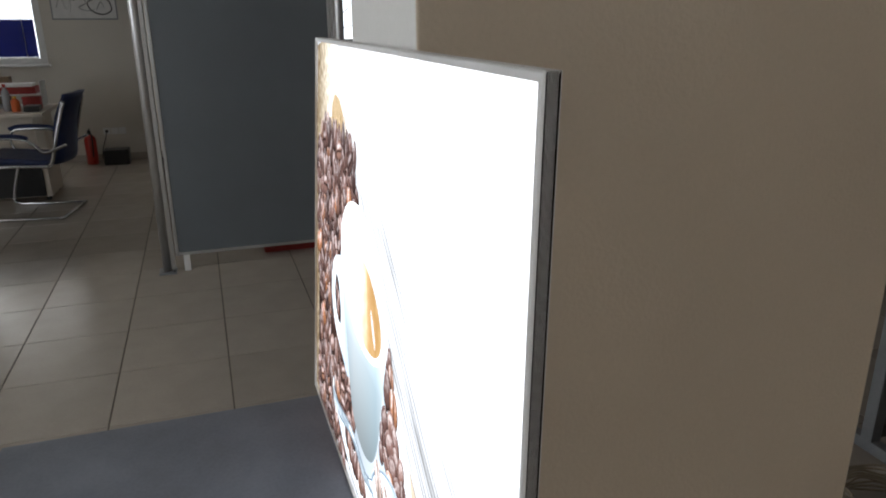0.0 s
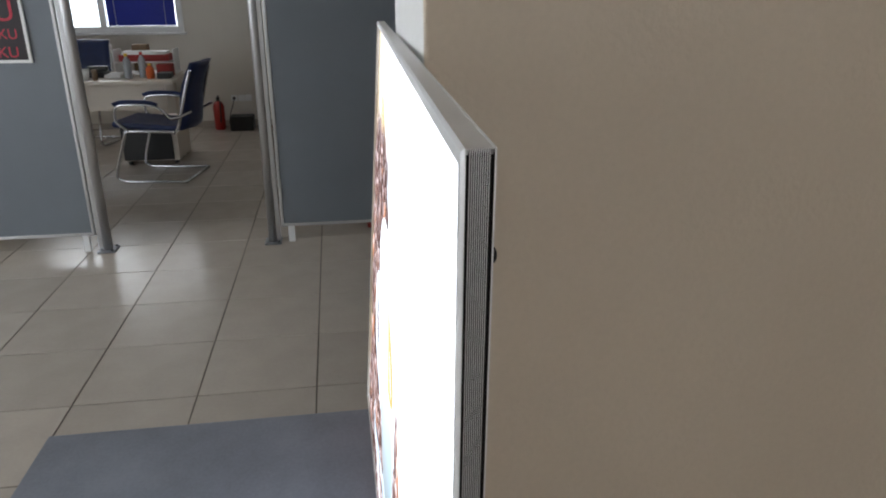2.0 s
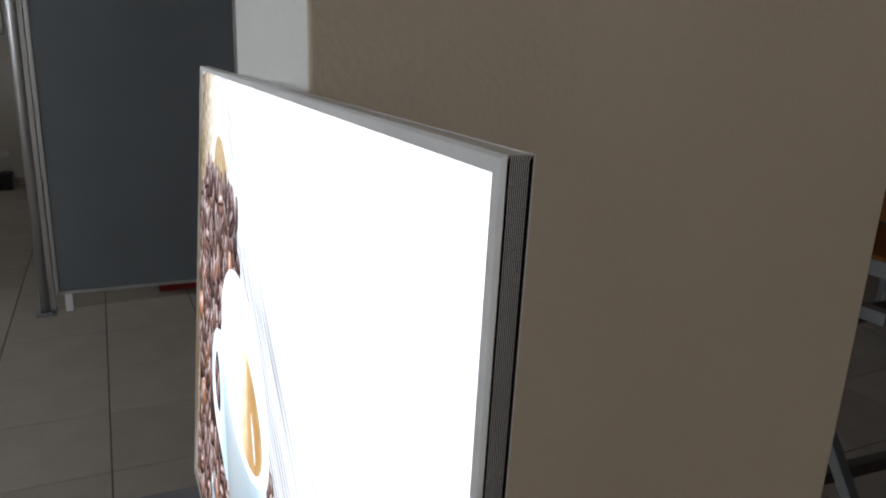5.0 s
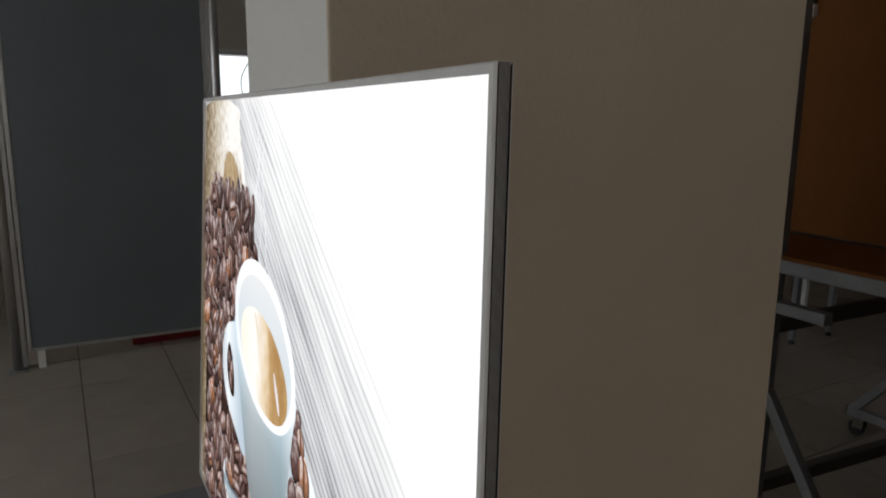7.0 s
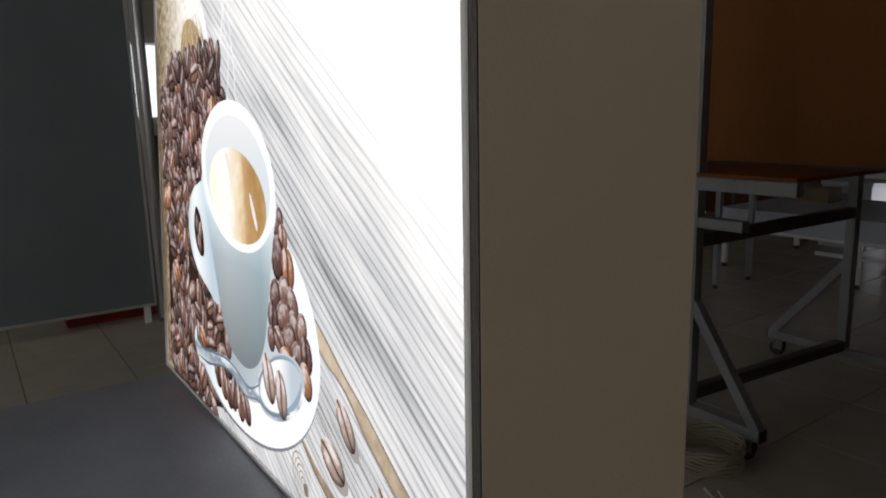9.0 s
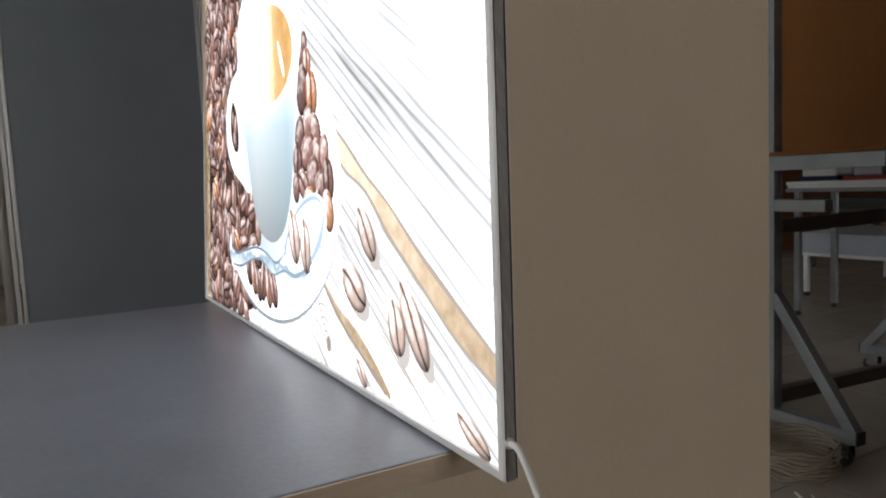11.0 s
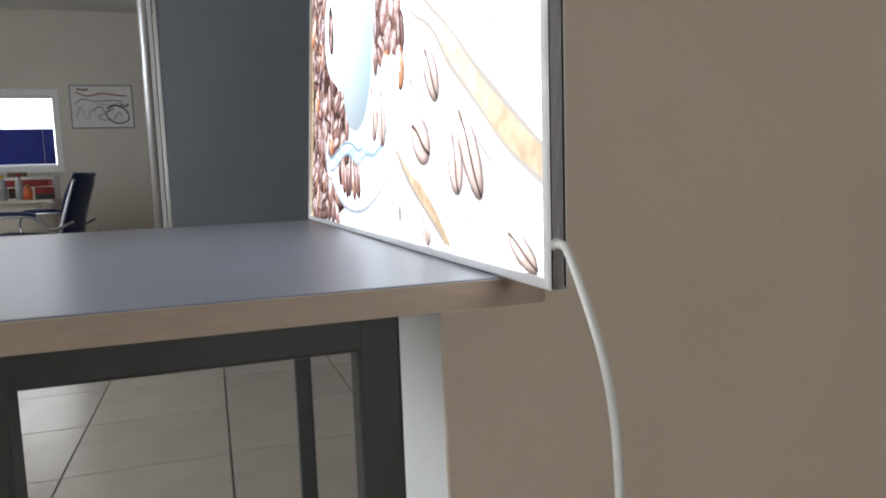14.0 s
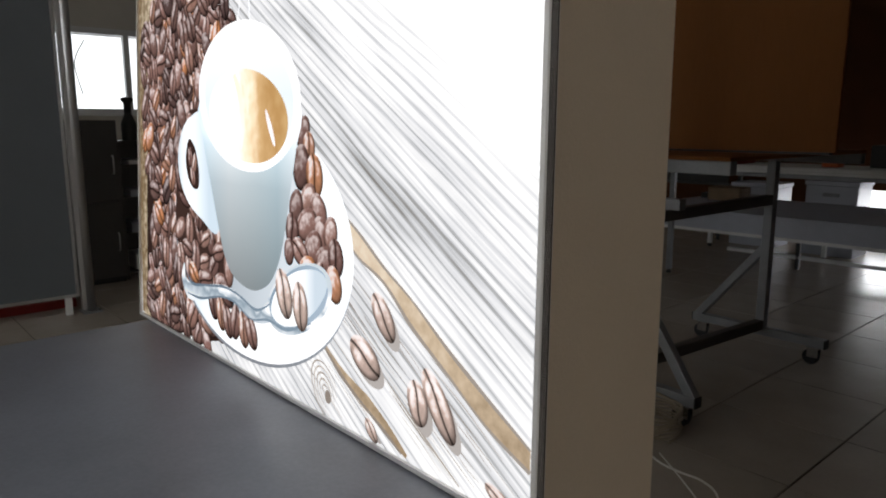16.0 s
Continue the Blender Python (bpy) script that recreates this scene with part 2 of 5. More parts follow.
WIN1 = (-3.75, -1.86, 1.21, 2.02)
WIN2 = (1.56, 3.6, 1.385, 2.28)
pierced_wall("wall_west", "cream painted office wall with two windows", "y", WEST, -0.25, SOUTH, NORTH, [WIN1, WIN2], M["cream"])
pierced_wall("wall_south", "cream painted wall with a wide window", "x", SOUTH, -0.25, WEST - 0.25, EAST + 0.25, [(-3.6, 0.8, 0.85, 2.65)], M["cream"])
pierced_wall("wall_north", "brown painted workshop wall with a low window", "x", NORTH, 0.25, WEST - 0.25, EAST + 0.25, [(-2.18, -0.75, 0.255, 0.515)], M["dark_brown"])
# The east wall's opening is out of view, added for the east light.
pierced_wall("wall_east", "cream painted wall with an added opening for the east light", "y", EAST, 0.25, SOUTH, NORTH, [(0.0, 1.55, 1.3, 2.4)], M["cream"])
tagged(part("ceiling", B(WEST - 0.25, EAST + 0.25, SOUTH - 0.25, NORTH + 0.25, HIGH, HIGH + 0.2), M["ceiling"]), "plain pale ceiling", "ceiling", kind="structure")
floor = tagged(part("floor", B(WEST - 0.25, EAST + 0.25, SOUTH - 0.25, NORTH + 0.25, -0.2, -0.004), M["grout"]),
               "beige ceramic tile floor with dark joints", "floor", kind="structure")
for name, bm in (("backdrop_west", B(-14, -13.9, -12, 12, -2, 7)), ("backdrop_south", B(-14, 8, -9.1, -9, -2, 7)), ("backdrop_north", B(-12, 8, 13, 13.1, -2, 7)), ("backdrop_east", B(11, 11.1, -10, 10, -2, 7))):
    tagged(part(name, bm, M["sky"]), "bright hazy daylight outside the windows", "backdrop", kind="structure")

# Added wall, out of view: keeps east light off the trolley, dark to cut bounce.
tagged(part("wall_workshop", B(0.12, EAST - 0.001, 1.62, 1.74, 0, HIGH - 0.001), M["dark_brown"]), "added brown wall, out of view, that blocks light", "wall", kind="structure")

# ---- column ----
def prism(corners, z0, z1, bevel=0.0):
    """An upright body over corners given counter-clockwise."""
    bm = bmesh.new()
    lo, hi = [bm.verts.new((x, y, z0)) for x, y in corners], [bm.verts.new((x, y, z1)) for x, y in corners]
    n = len(corners)
    for k in range(n):
        bm.faces.new((lo[k], lo[(k + 1) % n], hi[(k + 1) % n], hi[k]))
    bm.faces.new(hi), bm.faces.new(list(reversed(lo)))
    if bevel:
        bmesh.ops.bevel(bm, geom=list(bm.edges), offset=bevel, segments=2, affect="EDGES", profile=0.5)
    return bm


shaft = bmesh.new()
low = [(-0.726, 0.050), (-0.327, 0.040), (-0.326, 0.754), (-0.726, 0.764)]
high = [(-0.726, 0.050), (-0.385, 0.040), (-0.336, 0.754), (-0.726, 0.764)]
foot, head = [shaft.verts.new((x, y, 0)) for x, y in low], [shaft.verts.new((x, y, HIGH)) for x, y in high]
for k in range(4):
    shaft.faces.new((foot[k], foot[(k + 1) % 4], head[(k + 1) % 4], head[k]))
shaft.faces.new(list(reversed(foot))), shaft.faces.new(head)
upright_edges = [shaft.edges.get((foot[k], head[k])) for k in (1, 2)]
bmesh.ops.bevel(shaft, geom=upright_edges, offset=0.004, segments=3, affect="EDGES", profile=0.5)
col = tagged(part("column", shaft, [M["white"], M["beige"]]), "painted column with white and beige faces", "column", kind="structure")
for f in col.data.polygons:
    f.material_index = 1 if f.normal.x > 0.5 or f.normal.y > 0.5 else 0

# ---- work table ----
TZ = 0.796
table = thing("work_table", "grey laminate work table on a dark steel frame", "table", pose(-0.6, -0.33, 0))


def table_part(name, bm, mat, label=""):
    bm.transform(Matrix.Translation((0.6, 0.33, 0)))
    return part(name, bm, mat, table, label)


END = [(-0.082, -0.617), (-0.076, -0.611), (-0.076, 0.028), (-0.080, 0.036)]
THICK = 0.0205
table_part("tabletop", prism(END + [(-1.020, 0.036), (-1.020, -0.617)], TZ - THICK, TZ, 0.0015), M["table"])
band = bmesh.new()
for (x0, y0), (x1, y1) in zip(END, END[1:]):
    quad = [(x0 + 0.0004, y0), (x0 + 0.0026, y0), (x1 + 0.0026, y1), (x1 + 0.0004, y1)]
    lo, hi = [band.verts.new((x, y, TZ - THICK + 0.0002)) for x, y in quad], [band.verts.new((x, y, TZ - 0.0012)) for x, y in quad]
    for k in range(4):
        band.faces.new((lo[k], lo[(k + 1) % 4], hi[(k + 1) % 4], hi[k]))
    band.faces.new(hi), band.faces.new(list(reversed(lo)))
bmesh.ops.remove_doubles(band, verts=band.verts, dist=1e-5)
table_part("edge_band", band, M["edge"], "worn wood-coloured edge band")
LZ = TZ - THICK - 0.0005
LEGS = ((-0.111, -0.0845), (-0.985, -0.040), (-0.985, -0.585), (-0.111, -0.585))
for x, y in LEGS + ((-0.111, -0.330),):
    table_part("leg", B(x - 0.0152, x + 0.0152, y - 0.0155, y + 0.0155, 0.004, LZ - 0.0005, 0.003), M["dark_steel"])
    table_part("foot_cap", B(x - 0.016, x + 0.016, y - 0.016, y + 0.016, 0.0, 0.012, 0.002), M["rubber"])
for (xa, ya), (xb, yb) in zip(LEGS, LEGS[1:] + LEGS[:1]):
    table_part("beam", bar((xa, ya, LZ - 0.0135), (xb, yb, LZ - 0.0135), 0.0298, 0.0262), M["dark_steel"])

# ---- light box ----
W, H, T, F = 1.071, 0.759, 0.0122, 0.0068
LEAN_LEFT, LEAN_RIGHT = 0.0627, 0.0096  # the thin box leans back on the column, more at one end
lb = thing("light_box", "slim aluminium light box with a backlit coffee photograph", "light box", pose(-W, 0, TZ + 0.0005))


NX, NZ = 6, 4
SHEET_W, SHEET_H = 1.215, 0.819  # the printed sheet's own units, scaled to the box
TO_BOX = Matrix.Diagonal((W / SHEET_W, 1, H / SHEET_H, 1))


def lean(x, z):
    """How far the sheet stands back: flat facets over a grid of NX by NZ cells, each cut by one diagonal."""
    full = lambda i, k: k / NZ * H * (LEAN_LEFT + (LEAN_RIGHT - LEAN_LEFT) * i / NX)
    p, q = min(max(x / W, 0.0), 1.0) * NX, min(max(z / H, 0.0), 1.0) * NZ
    i, k = min(int(p), NX - 1), min(int(q), NZ - 1)
    a, b = p - i, q - k
    corner, far = full(i, k), full(i + 1, k + 1)
    if a >= b:
        return corner + a * (full(i + 1, k) - corner) + b * (far - full(i + 1, k))
    return corner + b * (full(i, k + 1) - corner) + a * (far - full(i, k + 1))


def facet(bm, w, h):
    """Cuts a sheet of w by h along the grid's lines and diagonals."""
    cuts = [((i * w / NX, 0, 0), (1, 0, 0)) for i in range(1, NX)] + [((0, 0, k * h / NZ), (0, 0, 1)) for k in range(1, NZ)]
    cuts += [((d * w / NX, 0, 0), (h / NZ, 0, -w / NX)) for d in range(1 - NZ, NX)]
    for co, no in cuts:
        side = [(v.co.x - co[0]) * no[0] + (v.co.z - co[2]) * no[2] for v in bm.verts]
        if min(side) < -1e-6 and max(side) > 1e-6:
            bmesh.ops.bisect_plane(bm, geom=bm.verts[:] + bm.edges[:] + bm.faces[:], dist=1e-7, plane_co=co, plane_no=no)
    return bm


def lb_part(name, bm, mat, label="", kind=""):
    """A part of the light box; what is printed is laid out in the sheet's units and scaled to the box."""
    printed = name.startswith("printed")
    if printed:
        bm.transform(Matrix.Diagonal((1.0515, 1, 1.029, 1)))
        for v in bm.verts:
            v.co.x, v.co.z = min(max(v.co.x, 0.0072), SHEET_W - 0.0072), min(max(v.co.z, 0.0072), SHEET_H - 0.0072)
    if printed or name == "graphic":
        facet(bm, SHEET_W, SHEET_H)
        for v in bm.verts:
            v.co.y += lean(v.co.x * W / SHEET_W, v.co.z * H / SHEET_H)
    else:
        for v in bm.verts:
            v.co.y += lean(v.co.x, v.co.z)
    ob = tagged(part(name, bm, mat, lb, label), kind=kind)
    if printed or name == "graphic":
        ob.matrix_local = TO_BOX
    return ob


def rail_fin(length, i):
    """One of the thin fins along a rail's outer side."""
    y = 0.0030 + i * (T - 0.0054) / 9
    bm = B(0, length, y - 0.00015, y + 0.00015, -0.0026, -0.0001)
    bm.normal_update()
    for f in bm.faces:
        f.material_index = 0 if f.normal.z > 0.5 else 1  # bare metal along the edge, shade painted dark down the flanks
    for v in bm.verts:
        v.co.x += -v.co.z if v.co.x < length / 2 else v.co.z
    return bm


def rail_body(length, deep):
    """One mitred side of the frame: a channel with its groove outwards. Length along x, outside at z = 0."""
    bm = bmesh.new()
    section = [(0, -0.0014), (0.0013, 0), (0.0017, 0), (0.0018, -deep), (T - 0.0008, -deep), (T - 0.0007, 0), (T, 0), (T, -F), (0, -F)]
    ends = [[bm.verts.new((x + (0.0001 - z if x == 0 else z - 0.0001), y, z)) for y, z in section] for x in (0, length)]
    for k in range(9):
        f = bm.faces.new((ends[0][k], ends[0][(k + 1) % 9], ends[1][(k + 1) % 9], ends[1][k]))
        # the groove's floor and walls carry the painted shade
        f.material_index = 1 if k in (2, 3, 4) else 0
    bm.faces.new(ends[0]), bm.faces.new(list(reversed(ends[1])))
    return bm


TURN = lambda a: Matrix.Rotation(math.radians(a), 4, "Y")
for name, length, m in (("top_rail", W, Matrix.Translation((0, 0, H))), ("bottom_rail", W, Matrix.Translation((W, 0, 0)) @ TURN(180)),
                        ("side_rail", H, Matrix.Translation((W, 0, H)) @ TURN(90)), ("side_rail", H, TURN(-90))):
    side = name == "side_rail"
    bm = rail_body(length, 0.0028 if side else 0.0004)
    bm.transform(m)
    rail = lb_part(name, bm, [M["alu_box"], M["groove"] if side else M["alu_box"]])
    for i in range(10 if side else 0):
        bm = rail_fin(length, i)
        bm.transform(m)
        for v in bm.verts:
            v.co.y += lean(v.co.x, v.co.z)
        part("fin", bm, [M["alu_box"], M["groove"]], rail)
lb_part("back_panel", facet(B(F + 0.0002, W - F - 0.0002, T - 0.0022, T - 0.001, F + 0.0002, H - F - 0.0002), W, H), M["pvc"])
bm = turned([(0.0024, 0), (0.003, 0.0006), (0.003, 0.0018), (0.0018, 0.0025)], seg=16)
bm.transform(Matrix.Translation((W - 0.008, T, 0.718)) @ Matrix.Rotation(-math.pi / 2, 4, "X"))
lb_part("hanging_knob", bm, M["rubber"])
bm = turned([(0.0042, 0), (0.0042, 0.001), (0.0030, 0.0025)], seg=14)
bm.transform(Matrix.Translation((W - 0.001, 0.0055, 0.0280)) @ TURN(90))
lb_part("cable_gland", bm, M["cable"])
GLOW = 1.8


# The backlit photograph: every printed shape is a flat film in the box, u to the side and v up.
def print_ink(name, stops, axis="X", lo=0.0, hi=1.0, power=1.0, cross=None, grain=0.0, gscale=120):
    """Ink on the lit film: a ramp of colours along u, v or at random from shape to shape."""
    m = bpy.data.materials.new(name)
    m.use_nodes = True
    t = m.node_tree
    n, ln = t.nodes, t.links
    n.remove(n["Principled BSDF"])
    e = n.new("ShaderNodeEmission")
    r = n.new("ShaderNodeValToRGB")
    while len(r.color_ramp.elements) < len(stops):
        r.color_ramp.elements.new(0.5)
    for el, (p, c) in zip(r.color_ramp.elements, stops):
        el.position, el.color = p, (*c, 1)
    co = n.new("ShaderNodeTexCoord")
    if axis == "I":
        src = n.new("ShaderNodeNewGeometry").outputs["Random Per Island"]
    else:
        sx = n.new("ShaderNodeSeparateXYZ")
        ln.new(co.outputs["Object"], sx.inputs[0])
        mr = n.new("ShaderNodeMapRange")
        mr.inputs["From Min"].default_value, mr.inputs["From Max"].default_value = lo, hi
        ln.new(sx.outputs[axis], mr.inputs[0])
        src = mr.outputs[0]
    if grain:
        nz = n.new("ShaderNodeTexNoise")
        nz.inputs["Scale"].default_value, nz.inputs["Detail"].default_value = gscale, 4
        ln.new(co.outputs["Object"], nz.inputs[0])
        ma = n.new("ShaderNodeMath")
        ma.operation = "MULTIPLY_ADD"
        ma.inputs[1].default_value = grain
        ad = n.new("ShaderNodeMath")
        ad.inputs[1].default_value = -grain / 2
        ln.new(src, ad.inputs[0]), ln.new(nz.outputs[0], ma.inputs[0]), ln.new(ad.outputs[0], ma.inputs[2])
        src = ma.outputs[0]
    ln.new(src, r.inputs[0]), ln.new(r.outputs[0], e.inputs[0])
    e.inputs[1].default_value = GLOW * power
    if cross:
        lo2, hi2, levels = cross
        m2, r2, x2 = n.new("ShaderNodeMapRange"), n.new("ShaderNodeValToRGB"), n.new("ShaderNodeVectorMath")
        m2.inputs["From Min"].default_value, m2.inputs["From Max"].default_value = lo2, hi2
        ln.new(sx.outputs["X"], m2.inputs[0]), ln.new(m2.outputs[0], r2.inputs[0])
        while len(r2.color_ramp.elements) < len(levels):
            r2.color_ramp.elements.new(0.5)
        for el, (p, c) in zip(r2.color_ramp.elements, levels):
            el.position, el.color = p, (*c, 1)
        x2.operation = "MULTIPLY"
        ln.new(r.outputs[0], x2.inputs[0]), ln.new(r2.outputs[0], x2.inputs[1]), ln.new(x2.outputs[0], e.inputs[0])
    ln.new(e.outputs[0], n["Material Output"].inputs[0])
    return m


def wood_ink():
    """Pale weathered planks that run down to the side and fade to white at the top."""
    m = bpy.data.materials.new("printed_wood")
    m.use_nodes = True
    t = m.node_tree
    n, ln = t.nodes, t.links
    n.remove(n["Principled BSDF"])
    e = n.new("ShaderNodeEmission")
    co, mp = n.new("ShaderNodeTexCoord"), n.new("ShaderNodeMapping")
    mp.vector_type = "POINT"
    mp.inputs["Rotation"].default_value = (0, radians(-31), 0)
    ln.new(co.outputs["Object"], mp.inputs[0])

    def noise(scale, sx, sz, detail=6, rough=0.6):
        q = n.new("ShaderNodeMapping")
        q.inputs["Scale"].default_value = (sx, 1, sz)
        z = n.new("ShaderNodeTexNoise")
        z.inputs["Scale"].default_value, z.inputs["Detail"].default_value, z.inputs["Roughness"].default_value = scale, detail, rough
        ln.new(mp.outputs[0], q.inputs[0]), ln.new(q.outputs[0], z.inputs[0])
        return z.outputs[0]

    def math2(op, a, b, clamp=False):
        k = n.new("ShaderNodeMath")
        k.operation, k.use_clamp = op, clamp
        for i, v in enumerate((a, b)):
            if isinstance(v, (int, float)):
                k.inputs[i].default_value = v
            else:
                ln.new(v, k.inputs[i])
        return k.outputs[0]
    streak, fine, blot = noise(3.0, 0.35, 22, 5), noise(4.0, 0.8, 80, 6, 0.75), noise(3.0, 0.8, 4.0, 4)
    wv = n.new("ShaderNodeTexWave")
    wv.bands_direction, wv.inputs["Scale"].default_value, wv.inputs["Distortion"].default_value = "Z", 24, 5.0
    wv.inputs["Detail"].default_value, wv.inputs["Detail Scale"].default_value = 3, 1.0
    q = n.new("ShaderNodeMapping")
    q.inputs["Scale"].default_value = (0.10, 1, 1)
    ln.new(mp.outputs[0], q.inputs[0]), ln.new(q.outputs[0], wv.inputs[0])
    g = math2("ADD", math2("MULTIPLY", streak, 0.38), math2("MULTIPLY", fine, 0.38))
    g = math2("ADD", g, math2("MULTIPLY", math2("MINIMUM", math2("MULTIPLY", wv.outputs[0], 2.4), 1.0), 0.12))
    g = math2("ADD", g, math2("MULTIPLY", blot, 0.50))
    sx = n.new("ShaderNodeSeparateXYZ")
    ln.new(co.outputs["Object"], sx.inputs[0])
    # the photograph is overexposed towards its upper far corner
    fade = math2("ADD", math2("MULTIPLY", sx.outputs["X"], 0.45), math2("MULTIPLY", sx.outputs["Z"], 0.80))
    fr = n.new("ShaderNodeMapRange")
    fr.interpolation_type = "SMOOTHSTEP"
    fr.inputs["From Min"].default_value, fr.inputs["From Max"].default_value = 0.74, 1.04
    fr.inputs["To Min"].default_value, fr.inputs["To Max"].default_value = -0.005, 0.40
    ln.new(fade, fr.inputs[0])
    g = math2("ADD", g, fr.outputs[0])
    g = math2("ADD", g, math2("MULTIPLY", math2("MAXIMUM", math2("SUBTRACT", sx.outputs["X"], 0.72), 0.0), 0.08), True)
    r = n.new("ShaderNodeValToRGB")
    for _ in range(3):
        r.color_ramp.elements.new(0.5)
    for el, (p, c) in zip(r.color_ramp.elements, ((0.50, (0.17, 0.16, 0.15)), (0.62, (0.38, 0.39, 0.40)), (0.72, (0.62, 0.63, 0.65)), (0.83, (0.84, 0.84, 0.83)), (0.97, (1.05, 1.05, 1.05)))):
        el.position, el.color = p, (*c, 1)
    ln.new(g, r.inputs[0]), ln.new(r.outputs[0], e.inputs[0])
    e.inputs[1].default_value = GLOW
    ln.new(e.outputs[0], n["Material Output"].inputs[0])
    return m


def film(bm, pts, y, mat=0):
    f = bm.faces.new([bm.verts.new((u, y, v)) for u, v in pts])
    f.material_index = mat
    return f


def ellipse(cu, cv, a, b, tilt=0.0, n=40, start=0.0, end=360.0):
    c, s = math.cos(radians(tilt)), math.sin(radians(tilt))
    ang = [radians(start + (end - start) * i / (n if end - start == 360 else n - 1)) for i in range(n)]
    return [(cu + a * math.cos(t) * c - b * math.sin(t) * s, cv + a * math.cos(t) * s + b * math.sin(t) * c) for t in ang]


def rounded(pts, steps=6):
    return [(p.x, p.y) for p in smooth_path([(u, v, 0) for u, v in pts], steps, True)]


def ribbon(bm, pts, widths, y, mat=0):
    """A band along a line, of changing width."""
    p = [(q.x, q.y) for q in smooth_path([(u, v, 0) for u, v in pts], 6)]
    n = len(p)
    left, right = [], []
    for i, (u, v) in enumerate(p):
        a, b = p[max(i - 1, 0)], p[min(i + 1, n - 1)]
        d = math.hypot(b[0] - a[0], b[1] - a[1]) or 1
        k = i / (n - 1) * (len(widths) - 1)
        j = min(int(k), len(widths) - 2)
        w = widths[j] + (widths[j + 1] - widths[j]) * (k - j)
        nx, ny = -(b[1] - a[1]) / d * w / 2, (b[0] - a[0]) / d * w / 2
        left.append(bm.verts.new((u + nx, y, v + ny))), right.append(bm.verts.new((u - nx, y, v - ny)))
    for i in range(n - 1):
        bm.faces.new((left[i], left[i + 1], right[i + 1], right[i])).material_index = mat


def bean_ink(name, tones, sheen, sheen_at, floor_=0.22, single=False):
    """Ink of one printed bean: two lobes, a crease, dark rim and soft sheen, laid out on the bean's own axes."""
    m = bpy.data.materials.new(name)
    m.use_nodes = True
    t = m.node_tree
    n, ln = t.nodes, t.links
    n.remove(n["Principled BSDF"])

    def calc(op, *args):
        k = n.new("ShaderNodeMath")
        k.operation = op
        for i, v in enumerate(args):
            if isinstance(v, (int, float)):
                k.inputs[i].default_value = v
            else:
                ln.new(v, k.inputs[i])
        return k.outputs[0]

    def soft(v, a, b, c, d):
        k = n.new("ShaderNodeMapRange")
        k.interpolation_type = "SMOOTHSTEP"
        for i, w in enumerate((a, b, c, d)):
            k.inputs[i + 1].default_value = w
        ln.new(v, k.inputs[0])
        return k.outputs[0]

    def axes(layer):
        u, x = n.new("ShaderNodeUVMap"), n.new("ShaderNodeSeparateXYZ")
        u.uv_map = layer
        ln.new(u.outputs[0], x.inputs[0])
        return x.outputs[0], x.outputs[1]
    (p, q), (a, b) = axes("bean"), axes("disc")
    co, nz = n.new("ShaderNodeTexCoord"), n.new("ShaderNodeTexNoise")
    nz.inputs["Scale"].default_value, nz.inputs["Detail"].default_value = 110, 4
    ln.new(co.outputs["Object"], nz.inputs[0])
    rnd = n.new("ShaderNodeObjectInfo").outputs["Random"] if single else n.new("ShaderNodeNewGeometry").outputs["Random Per Island"]
    qq = calc("ABSOLUTE", calc("ADD", q, calc("MULTIPLY", calc("SINE", calc("MULTIPLY", p, 3.0)), 0.10)))
    crease = soft(qq, 0.02, 0.15, 0.12, 1.0)
    lobe = calc("MULTIPLY_ADD", calc("SINE", calc("MULTIPLY", calc("MINIMUM", qq, 1.0), 3.1416)), 0.38, 0.60)
    rim = soft(calc("ADD", calc("MULTIPLY", a, a), calc("MULTIPLY", b, b)), 0.38, 1.0, 1.0, 0.05)
    lit_side = soft(calc("MULTIPLY_ADD", b, 0.8, calc("MULTIPLY", a, -0.45)), -0.1, 0.8, 0.0, 0.8)
    rim = calc("MAXIMUM", rim, lit_side)
    light = calc("MULTIPLY_ADD", b, 0.34, calc("MULTIPLY_ADD", a, -0.16, 0.66))
    val = calc("MULTIPLY", calc("MULTIPLY", lobe, rim), calc("MULTIPLY", light, calc("MULTIPLY_ADD", nz.outputs[0], 0.9, 0.55)))
    tone = n.new("ShaderNodeValToRGB")
    while len(tone.color_ramp.elements) < len(tones):
        tone.color_ramp.elements.new(0.5)
    for el, (w, c) in zip(tone.color_ramp.elements, tones):
        el.position, el.color = w, (*c, 1)
    ln.new(rnd, tone.inputs[0])
    sc = n.new("ShaderNodeVectorMath")
    sc.operation = "SCALE"
    ln.new(tone.outputs[0], sc.inputs[0])
    ln.new(calc("MULTIPLY_ADD", val, 2.1, floor_), sc.inputs["Scale"])
    mix = n.new("ShaderNodeMix")
    mix.data_type = "RGBA"
    ln.new(calc("MULTIPLY", soft(val, sheen_at, sheen_at + 0.32, 0.0, 1.0), calc("MULTIPLY_ADD", rnd, 0.6, 0.4)), mix.inputs["Factor"])
    ln.new(sc.outputs[0], mix.inputs["A"])
    mix.inputs["B"].default_value = (*sheen, 1)
    fin = n.new("ShaderNodeVectorMath")
    fin.operation = "SCALE"
    ln.new(mix.outputs["Result"], fin.inputs[0]), ln.new(crease, fin.inputs["Scale"])
    e = n.new("ShaderNodeEmission")
    ln.new(fin.outputs[0], e.inputs[0])
    e.inputs[1].default_value = GLOW
    ln.new(e.outputs[0], n["Material Output"].inputs[0])
    return m


